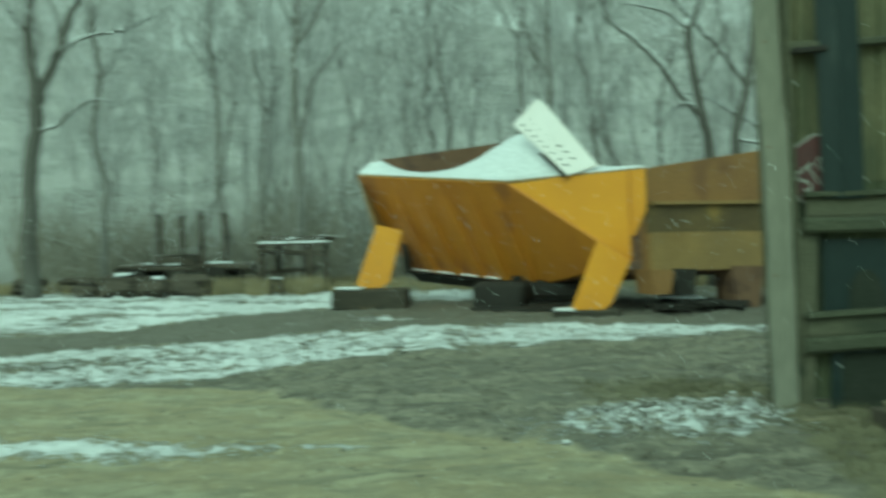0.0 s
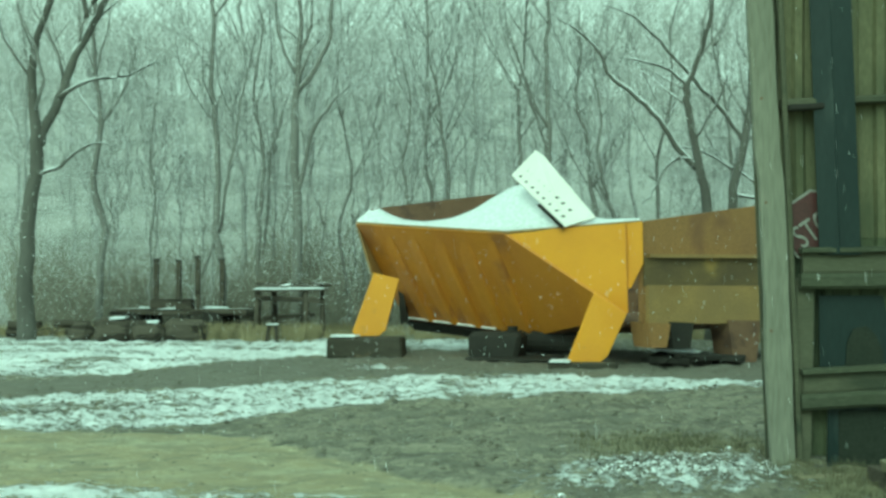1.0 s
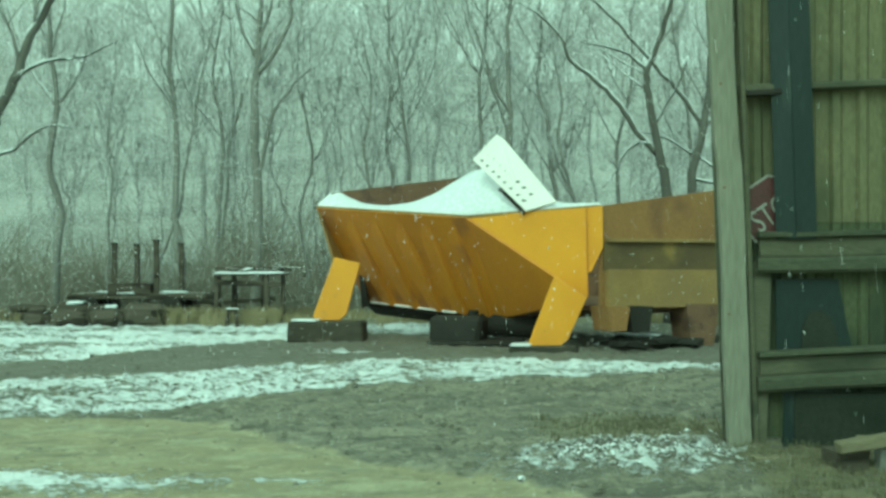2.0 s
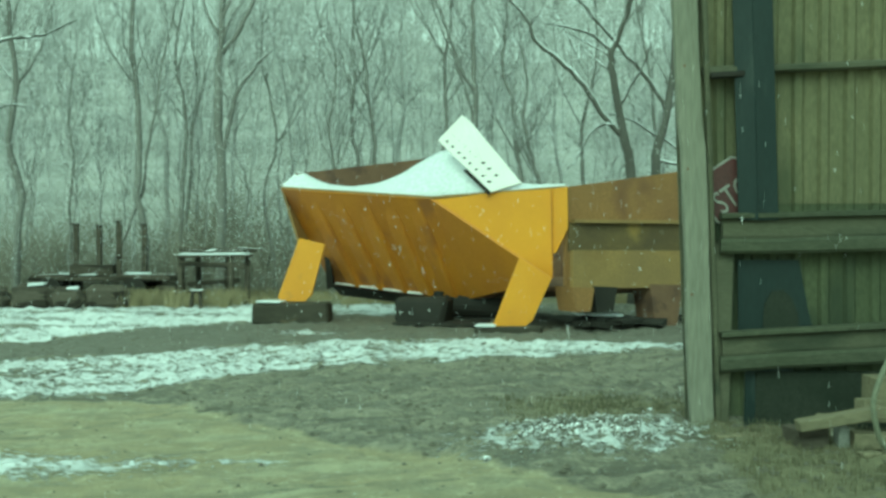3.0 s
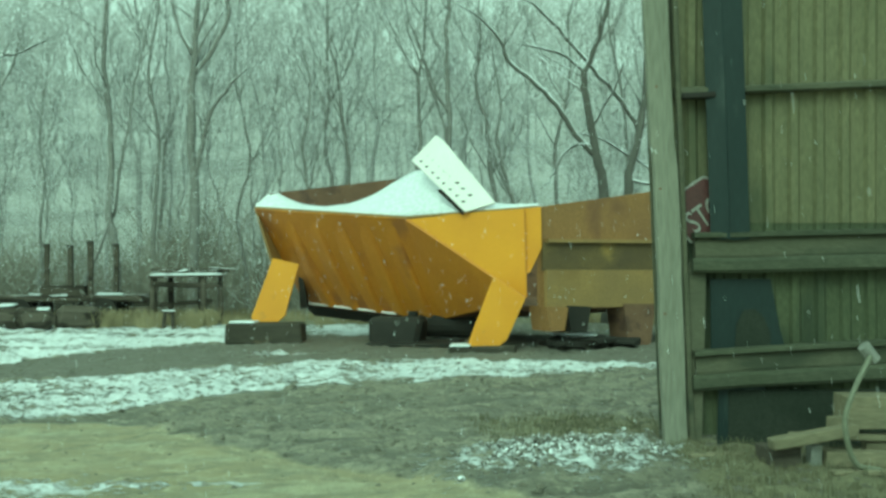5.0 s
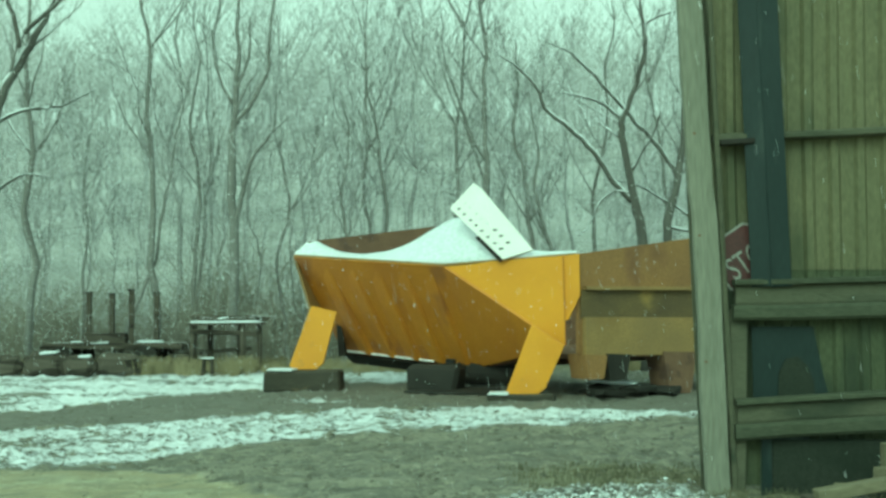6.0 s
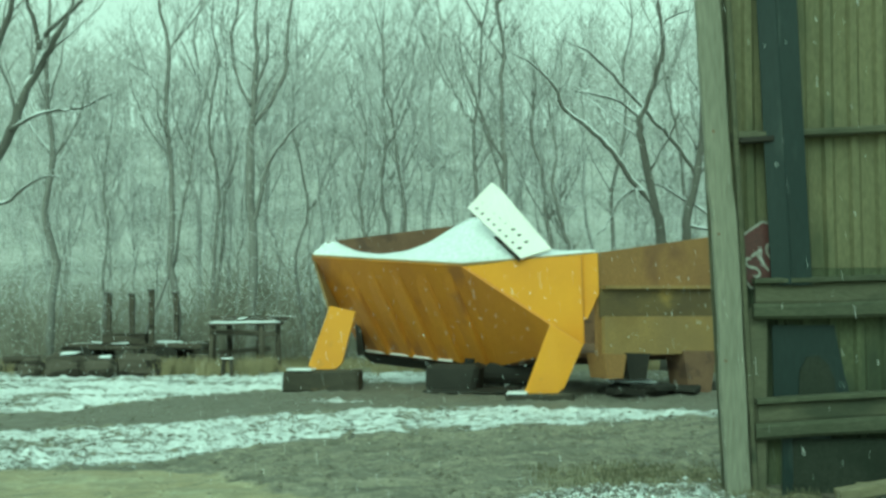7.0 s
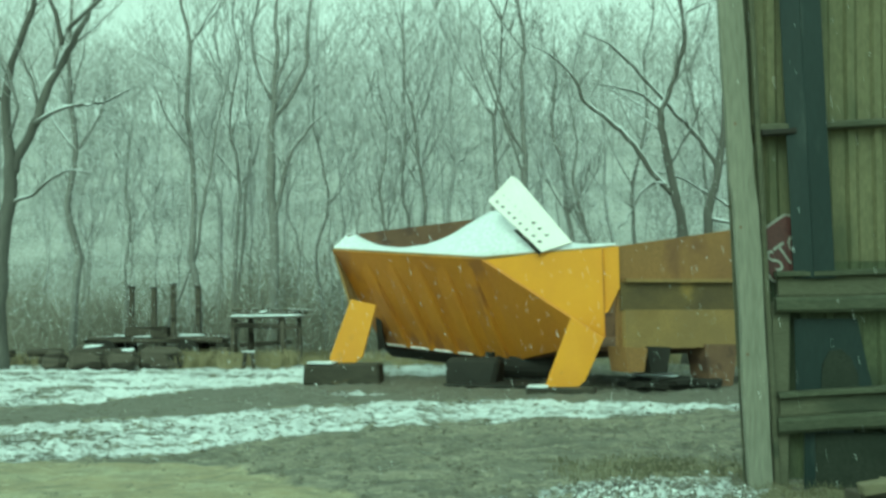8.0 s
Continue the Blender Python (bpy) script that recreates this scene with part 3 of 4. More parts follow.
def timbers():
    t = thing("timber_block", "dark squared timber block with snow on its top", "timber block", (-3.16, 20.5, 0))
    part("beam", box((1.48, 0.5, 0.4), (0, 0, 0.19), (0, 0, -6), 0.035, uneven=0.025, seed=3), BLOCK, t)
    part("snow_cap", box((0.5, 0.46, 0.05), (-0.42, 0.0, 0.405), (0, 0, -6), 0.02, uneven=0.012, seed=5), SNOW, t, "thin cap of snow")
    t = thing("timber_plank", "low weathered timber pad with snow on one end", "timber block", (0.9, 18.45, 0))
    part("beam", box((1.15, 0.42, 0.14), (0, 0, 0.05), (0, 0, -8), 0.03, uneven=0.02, seed=7), BLOCK, t)
    part("snow_cap", box((0.36, 0.36, 0.035), (-0.4, -0.02, 0.13), (0, 0, -8), 0.015, uneven=0.008, seed=8), SNOW, t, "thin cap of snow")
    # dark stand under the middle of the body; its black also carries the deep shade there
    t = thing("support_stand", "black steel stand under the dump body", "stand", (-0.5, 20.7, 0))
    part("block", box((0.95, 0.6, 0.52), (-0.12, -0.35, 0.24), (0, 3, -15), 0.08, uneven=0.06, seed=4), DARK, t)
    part("post", pipe([(0.15, -0.2, 0.0), (0.15, -0.2, 0.6)], 0.1, 12), DARK, t)
    part("base", box((1.7, 1.0, 0.06), (0.2, -0.6, 0.03), (0, 0, -12), 0.03, uneven=0.03, seed=9), DARK, t)
    part("tank", pipe([(0.3, 0.5, 0.3), (1.5, 0.2, 0.3)], 0.24, 14), DARK, t, "dark round tank")
    t = thing("scrap_sheet", "dark steel sheet lying under the dump body's side", "scrap steel", (2.9, 19.4, 0))
    for k, (w, d, x, y, z, a) in enumerate(((1.1, 0.7, -0.35, 0.0, 0.05, 14), (0.8, 0.6, 0.45, 0.15, 0.08, -20), (0.6, 0.4, 0.1, -0.15, 0.13, 40), (0.5, 0.3, -0.6, -0.2, 0.12, 65))):
        part("sheet", box((w, d, 0.1), (x, y, z), (6 * k - 8, 5 - 4 * k, a), 0.02, uneven=0.05, seed=60 + k), DARK, t)
    part("snow_cap", box((0.9, 0.4, 0.05), (-0.3, 0.35, 0.22), (4, 3, 14), 0.02, uneven=0.02, seed=6), SNOW, t, "snow on the sheet")


timbers()


# ---- stake wagon, workbench and scrap at the edge of the wood ----
def stake_wagon():
    t = thing("stake_wagon", "old dark flat wagon with four upright stakes", "wagon", (-8.93, 27.2, 0))
    part("deck", box((3.5, 1.5, 0.1), (0, 0, 0.56), (0, 0, 2), 0.02, uneven=0.02, seed=1), TIMBER, t, "dark plank deck")
    for x, y, l in ((-0.3, -0.5, 0.7), (0.75, 0.1, 1.0), (-1.2, 0.3, 0.5)):
        part("snow_patch", box((l * 0.6, 0.3, 0.035), (x, y, 0.665), (0, 0, 5), 0.012, uneven=0.035, seed=int(l * 10)), SNOW, t, "patch of snow on the deck")
    for k in range(5):
        part("plank", box((3.4, 0.26, 0.05), (0, -0.6 + 0.3 * k, 0.635), (0, 0, 2), 0.01, uneven=0.01, seed=k), SNOWY_TIMBER if k == 2 else TIMBER, t)
    for x, y, h in ((-1.0, 0.55, 1.34), (-0.28, 0.2, 1.3), (0.395, -0.3, 1.4), (0.86, 0.3, 1.33)):
        stake = part("stake", box((0.13, 0.12, h), (x, y, 0.6 + h / 2), (0, 0, 4), 0.015, uneven=0.008, seed=int(h * 100)), TIMBER, t)
        part("stake_cap", box((0.17, 0.15, 0.04), (x - 0.01, y, 0.6 + h), (0, 0, 4), 0.01), DARK, stake)
    part("toolbox", box((1.1, 0.35, 0.26), (-0.25, -0.35, 0.78), (0, 0, 2), 0.02), TIMBER, t, "dark low box on the deck")
    for x in (-1.2, 0.9):
        part("axle", pipe([(x, -0.8, 0.3), (x, 0.8, 0.3)], 0.05, 8), DARK, t)
        for y in (-0.72, 0.72):
            wheel = part("wheel", pipe([(x, y - 0.08, 0.3), (x, y + 0.08, 0.3)], 0.3, 16), DARK, t, "worn black wheel")
            part("hub", pipe([(x, y - 0.1, 0.3), (x, y + 0.1, 0.3)], 0.09, 10), DARK, wheel)
    part("brace", pipe([(0.1, -0.75, 0.5), (0.45, -0.75, 0.12)], 0.035, 6), DARK, t)
    part("brace", pipe([(0.7, -0.75, 0.5), (0.4, -0.75, 0.12)], 0.035, 6), DARK, t)


def workbench():
    t = thing("log_rack", "rough timber rack with a snow-covered top beside the wagon", "rack", (-5.9, 26.0, 0))
    part("tabletop", box((1.75, 0.8, 0.06), (0, 0, 1.17), (0, -0.5, 3), 0.015, uneven=0.01, seed=2), SNOWY_TIMBER, t, "plank top under snow")
    part("snow_cap", box((1.6, 0.7, 0.035), (0, -0.04, 1.215), (0, -0.5, 3), 0.015, uneven=0.012, seed=12), SNOW, t, "thin layer of snow")
    part("back_rail", box((1.9, 0.08, 0.09), (-0.02, 0.42, 1.3), (0, 1.5, 3), 0.01, uneven=0.01, seed=3), TIMBER, t)
    for k, (x, y, r) in enumerate(((-0.78, -0.3, 0.09), (-0.5, 0.25, 0.11), (0.3, 0.2, 0.09), (0.42, -0.3, 0.11), (0.8, -0.1, 0.09), (-0.85, 0.3, 0.08))):
        lean = 0.05 * math.sin(k * 2.3)
        V, F = [], []
        tube(V, F, [(x, y, 0), (x + lean, y, 0.5), (x + lean * 0.4, y + 0.02, 1.16)], [r * 0.8, r * 0.68, r * 0.6], 9)
        part("post", mesh_of("post", V, F, TIMBER, True), None, t)
    part("stretcher", box((1.6, 0.07, 0.12), (0, -0.3, 0.95), (0, 2, 0), 0.01), TIMBER, t)
    part("stretcher", box((1.3, 0.07, 0.1), (-0.1, 0.25, 0.5), (0, -4, 0), 0.01), TIMBER, t)
    rng = random.Random(6)
    for k in range(4):
        x = -0.5 + 0.38 * k
        part("scrap", box((0.3, 0.2, 0.05 + 0.04 * rng.random()), (x, 0.1, 1.27), (0, rng.uniform(-8, 8), rng.uniform(0, 90)), 0.01), SNOWY_TIMBER, t)
    part("tip_board", box((0.7, 0.3, 0.035), (0.85, 0.1, 1.33), (0, 4, 8), 0.01), SNOWY_TIMBER, t, "snowy loose board")
    s = thing("stump_stool", "small dark stump stool beside the rack", "stool", (-5.95, 24.3, 0))
    part("seat", box((0.3, 0.26, 0.05), (0, 0, 0.4), (0, 0, 10), 0.015), SNOWY_TIMBER, s)
    for x, y in ((-0.1, -0.08), (0.1, -0.08), (0.1, 0.08), (-0.1, 0.08)):
        part("leg", pipe([(x * 1.2, y, 0), (x * 0.8, y, 0.38)], 0.03, 6), TIMBER, s)


stake_wagon()
workbench()
rng = random.Random(21)
for x, y, sx, sy, sz in ((-10.4, 26.2, 1.3, 0.8, 0.6), (-9.5, 25.9, 0.9, 0.7, 0.5), (-11.5, 26.3, 0.9, 0.7, 0.55), (-7.1, 26.4, 0.7, 0.5, 0.4), (-6.9, 25.9, 0.5, 0.4, 0.3), (-12.6, 26, 1.0, 0.8, 0.5)):
    t = thing("log_stack", "heap of dark old logs and timber offcuts with a little snow", "log pile", (x, y, 0), "timber heaps at the wood's edge")
    for k in range(5):
        r = rng.uniform(0.08, 0.13)
        z = 0.1 + (k // 3) * 0.2
        yy = (k % 3 - 1) * 0.24 + rng.uniform(-0.05, 0.05)
        V, F = [], []
        a = rng.uniform(-0.15, 0.15)
        sx = sx * rng.uniform(0.8, 1.05)
        tube(V, F, [(-sx / 2, yy - a, z), (0, yy, z + rng.uniform(-0.02, 0.03)), (sx / 2, yy + a, z)], [r, r * 0.95, r * 0.85], 9)
        part("log", mesh_of("log", V, F, TIMBER, True), None, t)


for n, (x, y, w, h, snowy) in enumerate(((-10.55, 24.5, 0.62, 0.42, 0), (-9.72, 24.4, 0.95, 0.56, 1), (-8.85, 24.3, 0.7, 0.48, 1), (-8.05, 24.6, 1.0, 0.5, 0))):
    t = thing("stump_block", "squat dark stump block with snow on its top" if snowy else "squat dark weathered stump block", "stump", (x, y, 0), "stump blocks at the wood's edge")
    part("block", box((w, 0.55, h), (0, 0, h / 2 - 0.03), (0, 2 * n - 3, 7 * n), 0.15, uneven=0.1, seed=40 + n), TIMBER, t)
    if snowy:
        part("snow_cap", box((w * 0.4, 0.4, 0.06), (0.1 * w, 0, h - 0.02), (0, 2 * n - 3, 7 * n), 0.025, uneven=0.02, seed=50 + n), SNOW, t, "small cap of snow")


# ---- the shed wall: leaning corner post, girts, ribbed sheets, dark column, stop sign ----
def shed_wall():
    w = thing("shed_wall", "weathered green ribbed sheet-metal shed wall on timber girts", "shed wall", (2.15, 9.6, 0), kind="structure")
    # ribbed sheets, each one 0.92 m wide
    pitch, height_ = 0.23, 6.0
    def sheet(x0, z0, z1, off=0.0):
        prof = []
        for k in range(4):
            b = x0 + k * pitch
            prof += [(b, 0.0), (b + 0.115, 0.0), (b + 0.14, -0.035), (b + 0.20, -0.035)]
        prof.append((x0 + 4 * pitch + 0.004, 0.0))
        zs = np.linspace(z0, z1, 8)
        V = [(x + 0.01 * math.sin(z * 1.3 + x), y + off + 0.015 * noise.noise((x * 2, z * 1.5, 4)), z) for z in zs for x, y in prof]
        n = len(prof)
        F = [(j * n + i, j * n + i + 1, (j + 1) * n + i + 1, (j + 1) * n + i) for j in range(len(zs) - 1) for i in range(n - 1)]
        # the lower row of sheets is darker than the upper one
        ob = part("sheet", mesh_of("sheet", V, F, SHEET if z0 > 1 else LOWER_SHEET), None, w)
        so = ob.modifiers.new("thick", "SOLIDIFY")
        so.thickness = 0.004
    for k in range(8):
        sheet(0.03 + 0.92 * k, 0.0 if k > 0 else 0.1, 2.05)
        sheet(0.03 + 0.92 * k, 2.0, height_, -0.008)
    # girts: a thin dark ledge above, heavy rounded timbers below
    def girt(z, h, d, y, label, x0=0.02, x1=7.2, rise=0.0, mat=GIRT):
        n = 14
        b = bmesh.new()
        prev = None
        for i in range(n + 1):
            x = x0 + (x1 - x0) * i / n
            s = rise * (x - x0) + 0.012 * noise.noise((x * 1.4, z, 2))
            hh = h * (1 + 0.12 * noise.noise((x * 1.1, z, 7)))
            ring = [b.verts.new((x, y + dy * d, z + s + dz * hh)) for dy, dz in ((0.5, -0.5), (-0.3, -0.5), (-0.5, -0.3), (-0.5, 0.3), (-0.3, 0.5), (0.5, 0.5))]
            if prev:
                for k in range(6):
                    b.faces.new((prev[k], prev[(k + 1) % 6], ring[(k + 1) % 6], ring[k]))
            else:
                b.faces.new(ring[::-1])
            prev = ring
        b.faces.new(prev)
        part("girt", b, mat, w, label)
    girt(3.17, 0.07, 0.1, -0.1, "thin dark girt", rise=0.035)
    for ledge, groove, bar, tilt in ((1.885, 1.765, 1.62, 0.02), (0.845, 0.74, 0.585, 0.05)):
        girt(ledge, 0.055, 0.13, -0.15, "thin mossy ledge of the girt", 0.17, 7.2, tilt, MOSS_BAR)
        girt(groove, 0.2, 0.07, -0.12, "dark groove of the girt", 0.19, 7.2, tilt)
        girt(bar, 0.14, 0.12, -0.15, "grey mossy lower bar of the girt", 0.16, 7.2, tilt, MOSS_BAR)
    part("plate_bracket", box((0.3, 0.1, 0.05), (0.22, -0.14, 3.13), (0, -3, 0), 0.008), DARK, w, "small dark bracket")
    # the dark column with a web and two flanges
    part("column", box((0.18, 0.02, 4.2), (0.51, -0.19, 3.95), (0, -1.8, 0), 0.004), COLUMN, w, "dark wet steel column")
    part("column", box((0.17, 0.02, 4.2), (0.345, -0.155, 3.95), (0, -1.8, -24), 0.004), COLUMN, w, "turned flange of the dark column")
    part("column", box((0.42, 0.03, 0.62), (0.62, -0.06, 0.32), (0, 1.2, 0), 0.004), COLUMN, w, "dark wet steel column foot")
    part("dark_panel", plate([(0.345, -0.066, 1.5), (0.35, -0.066, 0.84), (1.025, -0.066, 0.84), (0.97, -0.066, 1.05), (0.884, -0.066, 1.5)], 0.01), COLUMN, w, "dark panel where the sheet is missing")
    # flat black plate paints the dark depth of the torn hole
    torn = bmesh.new()
    plate([(0.56, -0.08, 0.85), (0.885, -0.08, 0.85), (0.875, -0.08, 1.02), (0.82, -0.08, 1.16), (0.74, -0.08, 1.235), (0.64, -0.08, 1.22), (0.575, -0.08, 1.1)], 0.008, bm=torn)
    part("torn_patch", torn, HOLE, w, "black hole where the sheet is torn")
    part("backing_board", box((0.32, 0.02, 6.0), (-0.04, 0.03, 3.0), (0, -2.06, 0), 0.004), GIRT, w, "dark backing board behind the post")
    part("inner_board", box((0.16, 0.04, 1.6), (0.2, -0.1, 0.85), (0, 1.5, 0), 0.01), GIRT, w, "dark mossy upright board")
    # flat black sheet paints the darkness of the opening below the lower girt
    part("low_board", box((4.5, 0.04, 0.52), (2.75, -0.07, 0.25), (0, 0, 0), 0.01), HOLE, w, "black sheet standing for the dark open gap along the foot")
    # corner post, split from top to bottom, leaning
    p = thing("corner_post", "grey weathered square corner post leaning slightly", "post", (2.14, 9.44, 0))
    n = 26
    b = bmesh.new()
    prev = None
    for i in range(n + 1):
        z = -0.1 + 6.1 * i / n
        s = -0.036 * z + 0.012 * noise.noise((0.3, z * 0.9, 2)) + (0.02 if z < 2.6 else -0.01 * (z - 2.6))
        wd = 0.105 + 0.008 * noise.noise((z * 1.7, 4, 1))
        ring = [b.verts.new((s + dx * wd, dy * 0.05, z)) for dx, dy in ((-1, -0.85), (-0.9, -1), (0.9, -1), (1, -0.85), (1, 1), (-1, 1))]
        if prev:
            for k in range(6):
                b.faces.new((prev[k], prev[(k + 1) % 6], ring[(k + 1) % 6], ring[k]))
        prev = ring
    part("timber", b, POSTWOOD, p)
    # dark strip put in to paint the unlit gap between post and sheets
    part("dark_edge", box((0.05, 0.05, 6.0), (0.06, 0.02, 2.95), (0, -2.1, 0), 0.01), GIRT, p, "dark strip standing for the gap beside the post")
    for z in (3.2, 1.2, 2.3):
        part("nail", pipe([(-0.04 - 0.036 * z, -0.04, z), (-0.04 - 0.036 * z, -0.056, z)], 0.012, 8), RUST, p)


def stop_sign():
    t = thing("stop_sign", "faded red octagonal stop sign tipped on its side", "road sign", (2.492, 9.53, 2.10))
    spin = pose(0, 0, 0, 0, -34, 0)
    r = 0.33
    for name, rad, y, mat, label in (("backing", r, 0.0, OFFWHITE, "white border"), ("face", r * 0.93, -0.006, RED, "faded red face")):
        b = plate([(rad * math.cos(radians(22.5 + 45 * k)), y, rad * math.sin(radians(22.5 + 45 * k))) for k in range(8)], 0.006)
        b.transform(spin)
        part(name, b, mat, t, label)
    txt = bpy.data.curves.new("lettering", "FONT")
    txt.body, txt.size, txt.align_x, txt.align_y, txt.extrude = "STOP", 0.285, "CENTER", "CENTER", 0.001
    ob = new("tmp_text", txt)
    bpy.context.view_layer.update()
    me = bpy.data.meshes.new_from_object(ob.evaluated_get(bpy.context.evaluated_depsgraph_get()))
    bpy.data.objects.remove(ob)
    me.materials.clear()
    me.materials.append(OFFWHITE)
    me.transform(spin @ pose(0, -0.015, 0, 90, 0, 0) @ Matrix.Diagonal((0.66, 1.02, 1, 1)))
    part("lettering", me, None, t, "worn white letters")


def lumber_pile():
    t = thing("lumber_pile", "pile of pale sawn lumber and pallet boards by the shed wall", "lumber pile", (3.3, 8.75, 0))
    def board(size, at, turn, seed, mat=LUMBER):
        part("board", box(size, at, turn, 0.008, uneven=0.006, seed=seed), mat, t)
    board((0.7, 0.14, 0.09), (-0.24, -0.2, 0.26), (0, -9, 4), 1)
    board((0.26, 0.3, 0.16), (-0.46, 0.0, 0.08), (0, 0, 10), 2, TIMBER)
    board((0.68, 0.12, 0.13), (0.22, -0.15, 0.07), (0, 1, -3), 3)
    board((0.9, 0.12, 0.05), (0.1, 0.05, 0.22), (0, 2, 5), 4)
    board((0.15, 0.15, 0.14), (0.05, 0.0, 0.32), (0, 0, 12), 5)
    board((0.44, 0.3, 0.27), (0.32, 0.12, 0.42), (0, 0, 4), 6)
    board((0.6, 0.12, 0.04), (0.12, -0.42, 0.02), (0, 1, 5), 7)
    board((1.2, 0.14, 0.12), (0.9, 0.1, 0.12), (0, 0, -4), 8)
    board((0.1, 0.1, 0.19), (-0.2, -0.1, 0.09), (0, 0, 10), 9, OFFWHITE)
    board((0.5, 0.1, 0.05), (-0.9, 0.2, 0.03), (0, 0, 8), 10)
    h = thing("hose", "pale bent hose standing against the lumber", "hose", (3.22, 8.35, 0))
    part("tube", pipe(smooth_line([(0.28, 0.1, 0.95), (0.2, 0.02, 0.86), (0.08, -0.05, 0.68), (0.0, -0.06, 0.45), (0.02, -0.06, 0.25), (0.1, -0.04, 0.08), (0.3, 0, 0.03)], 6), 0.022, 10), HOSE, h)
    part("fitting", pipe([(0.2, 0.08, 1.0), (0.3, 0.1, 0.88)], 0.05, 10), OFFWHITE, h, "pale fitting")


shed_wall()
stop_sign()
lumber_pile()


# ---- gravel heap under snow, tufts of grass ----
def scatter_stones():
    rng = random.Random(5)
    V, F = [], []
    ico = bmesh.new()
    bmesh.ops.create_icosphere(ico, subdivisions=1, radius=1)
    base = [v.co.copy() for v in ico.verts]
    tri = [[v.index for v in f.verts] for f in ico.faces]
    ico.free()
    for k in range(750):
        u, v = rng.gauss(0, 0.42), rng.gauss(0, 0.4)
        if abs(u) > 1 or abs(v) > 1:
            continue
        x, y = 1.15 + 0.95 * u + 0.15 * v, 8.95 + 0.75 * v + 0.2 * u
        s = rng.uniform(0.01, 0.034)
        o = len(V)
        q = Euler([rng.uniform(0, 6) for _ in range(3)]).to_matrix()
        sc = Vector((rng.uniform(0.7, 1.4), rng.uniform(0.7, 1.3), rng.uniform(0.4, 0.8))) * s
        for p in base:
            c = q @ Vector((p.x * sc.x, p.y * sc.y, p.z * sc.z)) * rng.uniform(0.8, 1.15)
            V.append((x + c.x, y + c.y, height(x, y) + s * 0.2 + c.z))
        F += [tuple(o + i for i in f) for f in tri]
    tagged(new("gravel_heap", mesh_of("gravel_heap", V, F, STONE)), "low heap of gravel dusted with snow", "gravel", kind="stuff")


def tufts(name, label, count, area, tall, mat, seed, stems=6, width=0.006, keep=None):
    rng = random.Random(seed)
    V, F = [], []
    x0, x1, y0, y1 = area
    for k in range(count):
        x, y = rng.uniform(x0, x1), rng.uniform(y0, y1)
        if keep and rng.random() > keep(x, y):
            continue
        z = height(x, y)
        for s in range(stems):
            a, ln = rng.uniform(0, 6.28), rng.uniform(0.4, 1) * tall
            b = rng.uniform(0.15, 0.6) * ln
            px, py = x + rng.uniform(-0.06, 0.06), y + rng.uniform(-0.06, 0.06)
            o = len(V)
            w = width * rng.uniform(0.6, 1.3)
            V += [(px - w, py, z - 0.02), (px + w, py, z - 0.02), (px + math.cos(a) * b * 0.4 - w * 0.7, py + math.sin(a) * b * 0.4, z + ln * 0.6),
                  (px + math.cos(a) * b * 0.4 + w * 0.7, py + math.sin(a) * b * 0.4, z + ln * 0.6), (px + math.cos(a) * b, py + math.sin(a) * b, z + ln * 0.95)]
            F += [(o, o + 1, o + 3, o + 2), (o + 2, o + 3, o + 4)]
    tagged(new(name, mesh_of(name, V, F, mat)), label, "grass", kind="stuff")


scatter_stones()
tufts("grass", "short dead grass in the mud beside the shed", 2600, (0.3, 5.5, 7.2, 11.5), 0.08, WET_GRASS, 3, 5, 0.004, lambda x, y: cover(x, y)[2])
tufts("tall_grass", "tall dead grass along the wood's edge", 4200, (-15, 9, 24.6, 28.5), 0.3, GRASS, 4, 7, 0.008, lambda x, y: soft(noise.noise((x * 0.7, y * 0.7, 6)), -0.1, 0.35))

tufts("pale_grass", "clump of tall pale grass beside the wagon", 420, (-8.6, -5.0, 24.3, 25.6), 0.5, GRASS, 6, 8, 0.007, lambda x, y: soft(noise.noise((x * 0.9, y * 0.9, 2)), -0.25, 0.3))


def clods():
    rng = random.Random(15)
    V, F = [], []
    for k in range(4200):
        x, y = rng.uniform(-7.5, 3.5), 7.0 + 13.5 * rng.random() ** 1.3
        snow, drive = cover(x, y)[:2]
        if (drive > 0.5 and rng.random() < 0.8) or (snow > 0.6 and rng.random() < 0.7):
            continue
        s = rng.uniform(0.01, 0.04) * (0.6 if drive > 0.5 else 1)
        o, z = len(V), height(x, y)
        for a, b, c in ((1, 0, 0), (0.2, 0.9, 0.1), (-0.9, 0.3, 0), (-0.4, -0.9, 0), (0.6, -0.7, 0.1), (0, 0, 0.75)):
            V.append((x + a * s * rng.uniform(0.7, 1.5), y + b * s * rng.uniform(0.7, 1.3), z + c * s * rng.uniform(0.6, 1.2)))
        F += [(o + i, o + (i + 1) % 5, o + 5) for i in range(5)]
    tagged(new("mud_clods", mesh_of("mud_clods", V, F, CLOD)), "small clods of mud and stones on the ground", "mud", kind="stuff")


clods()


# ---- bare trees ----
def limb(rng, start, direction, length, radius, level, out, most):
    segs = 5 if level < 2 else 3
    pts, rad = [Vector(start)], [radius]
    d = Vector(direction).normalized()
    for i in range(segs):
        d = (d + Vector((rng.uniform(-1, 1), rng.uniform(-1, 1), rng.uniform(-0.5, 0.9))) * (0.3 + 0.07 * level)).normalized()
        pts.append(pts[-1] + d * length / segs)
        rad.append(max(radius * (1 - 0.75 * (i + 1) / segs), 0.004))
    out.append((pts, rad, level))
    sprout(rng, pts, rad, length, level, out, most)


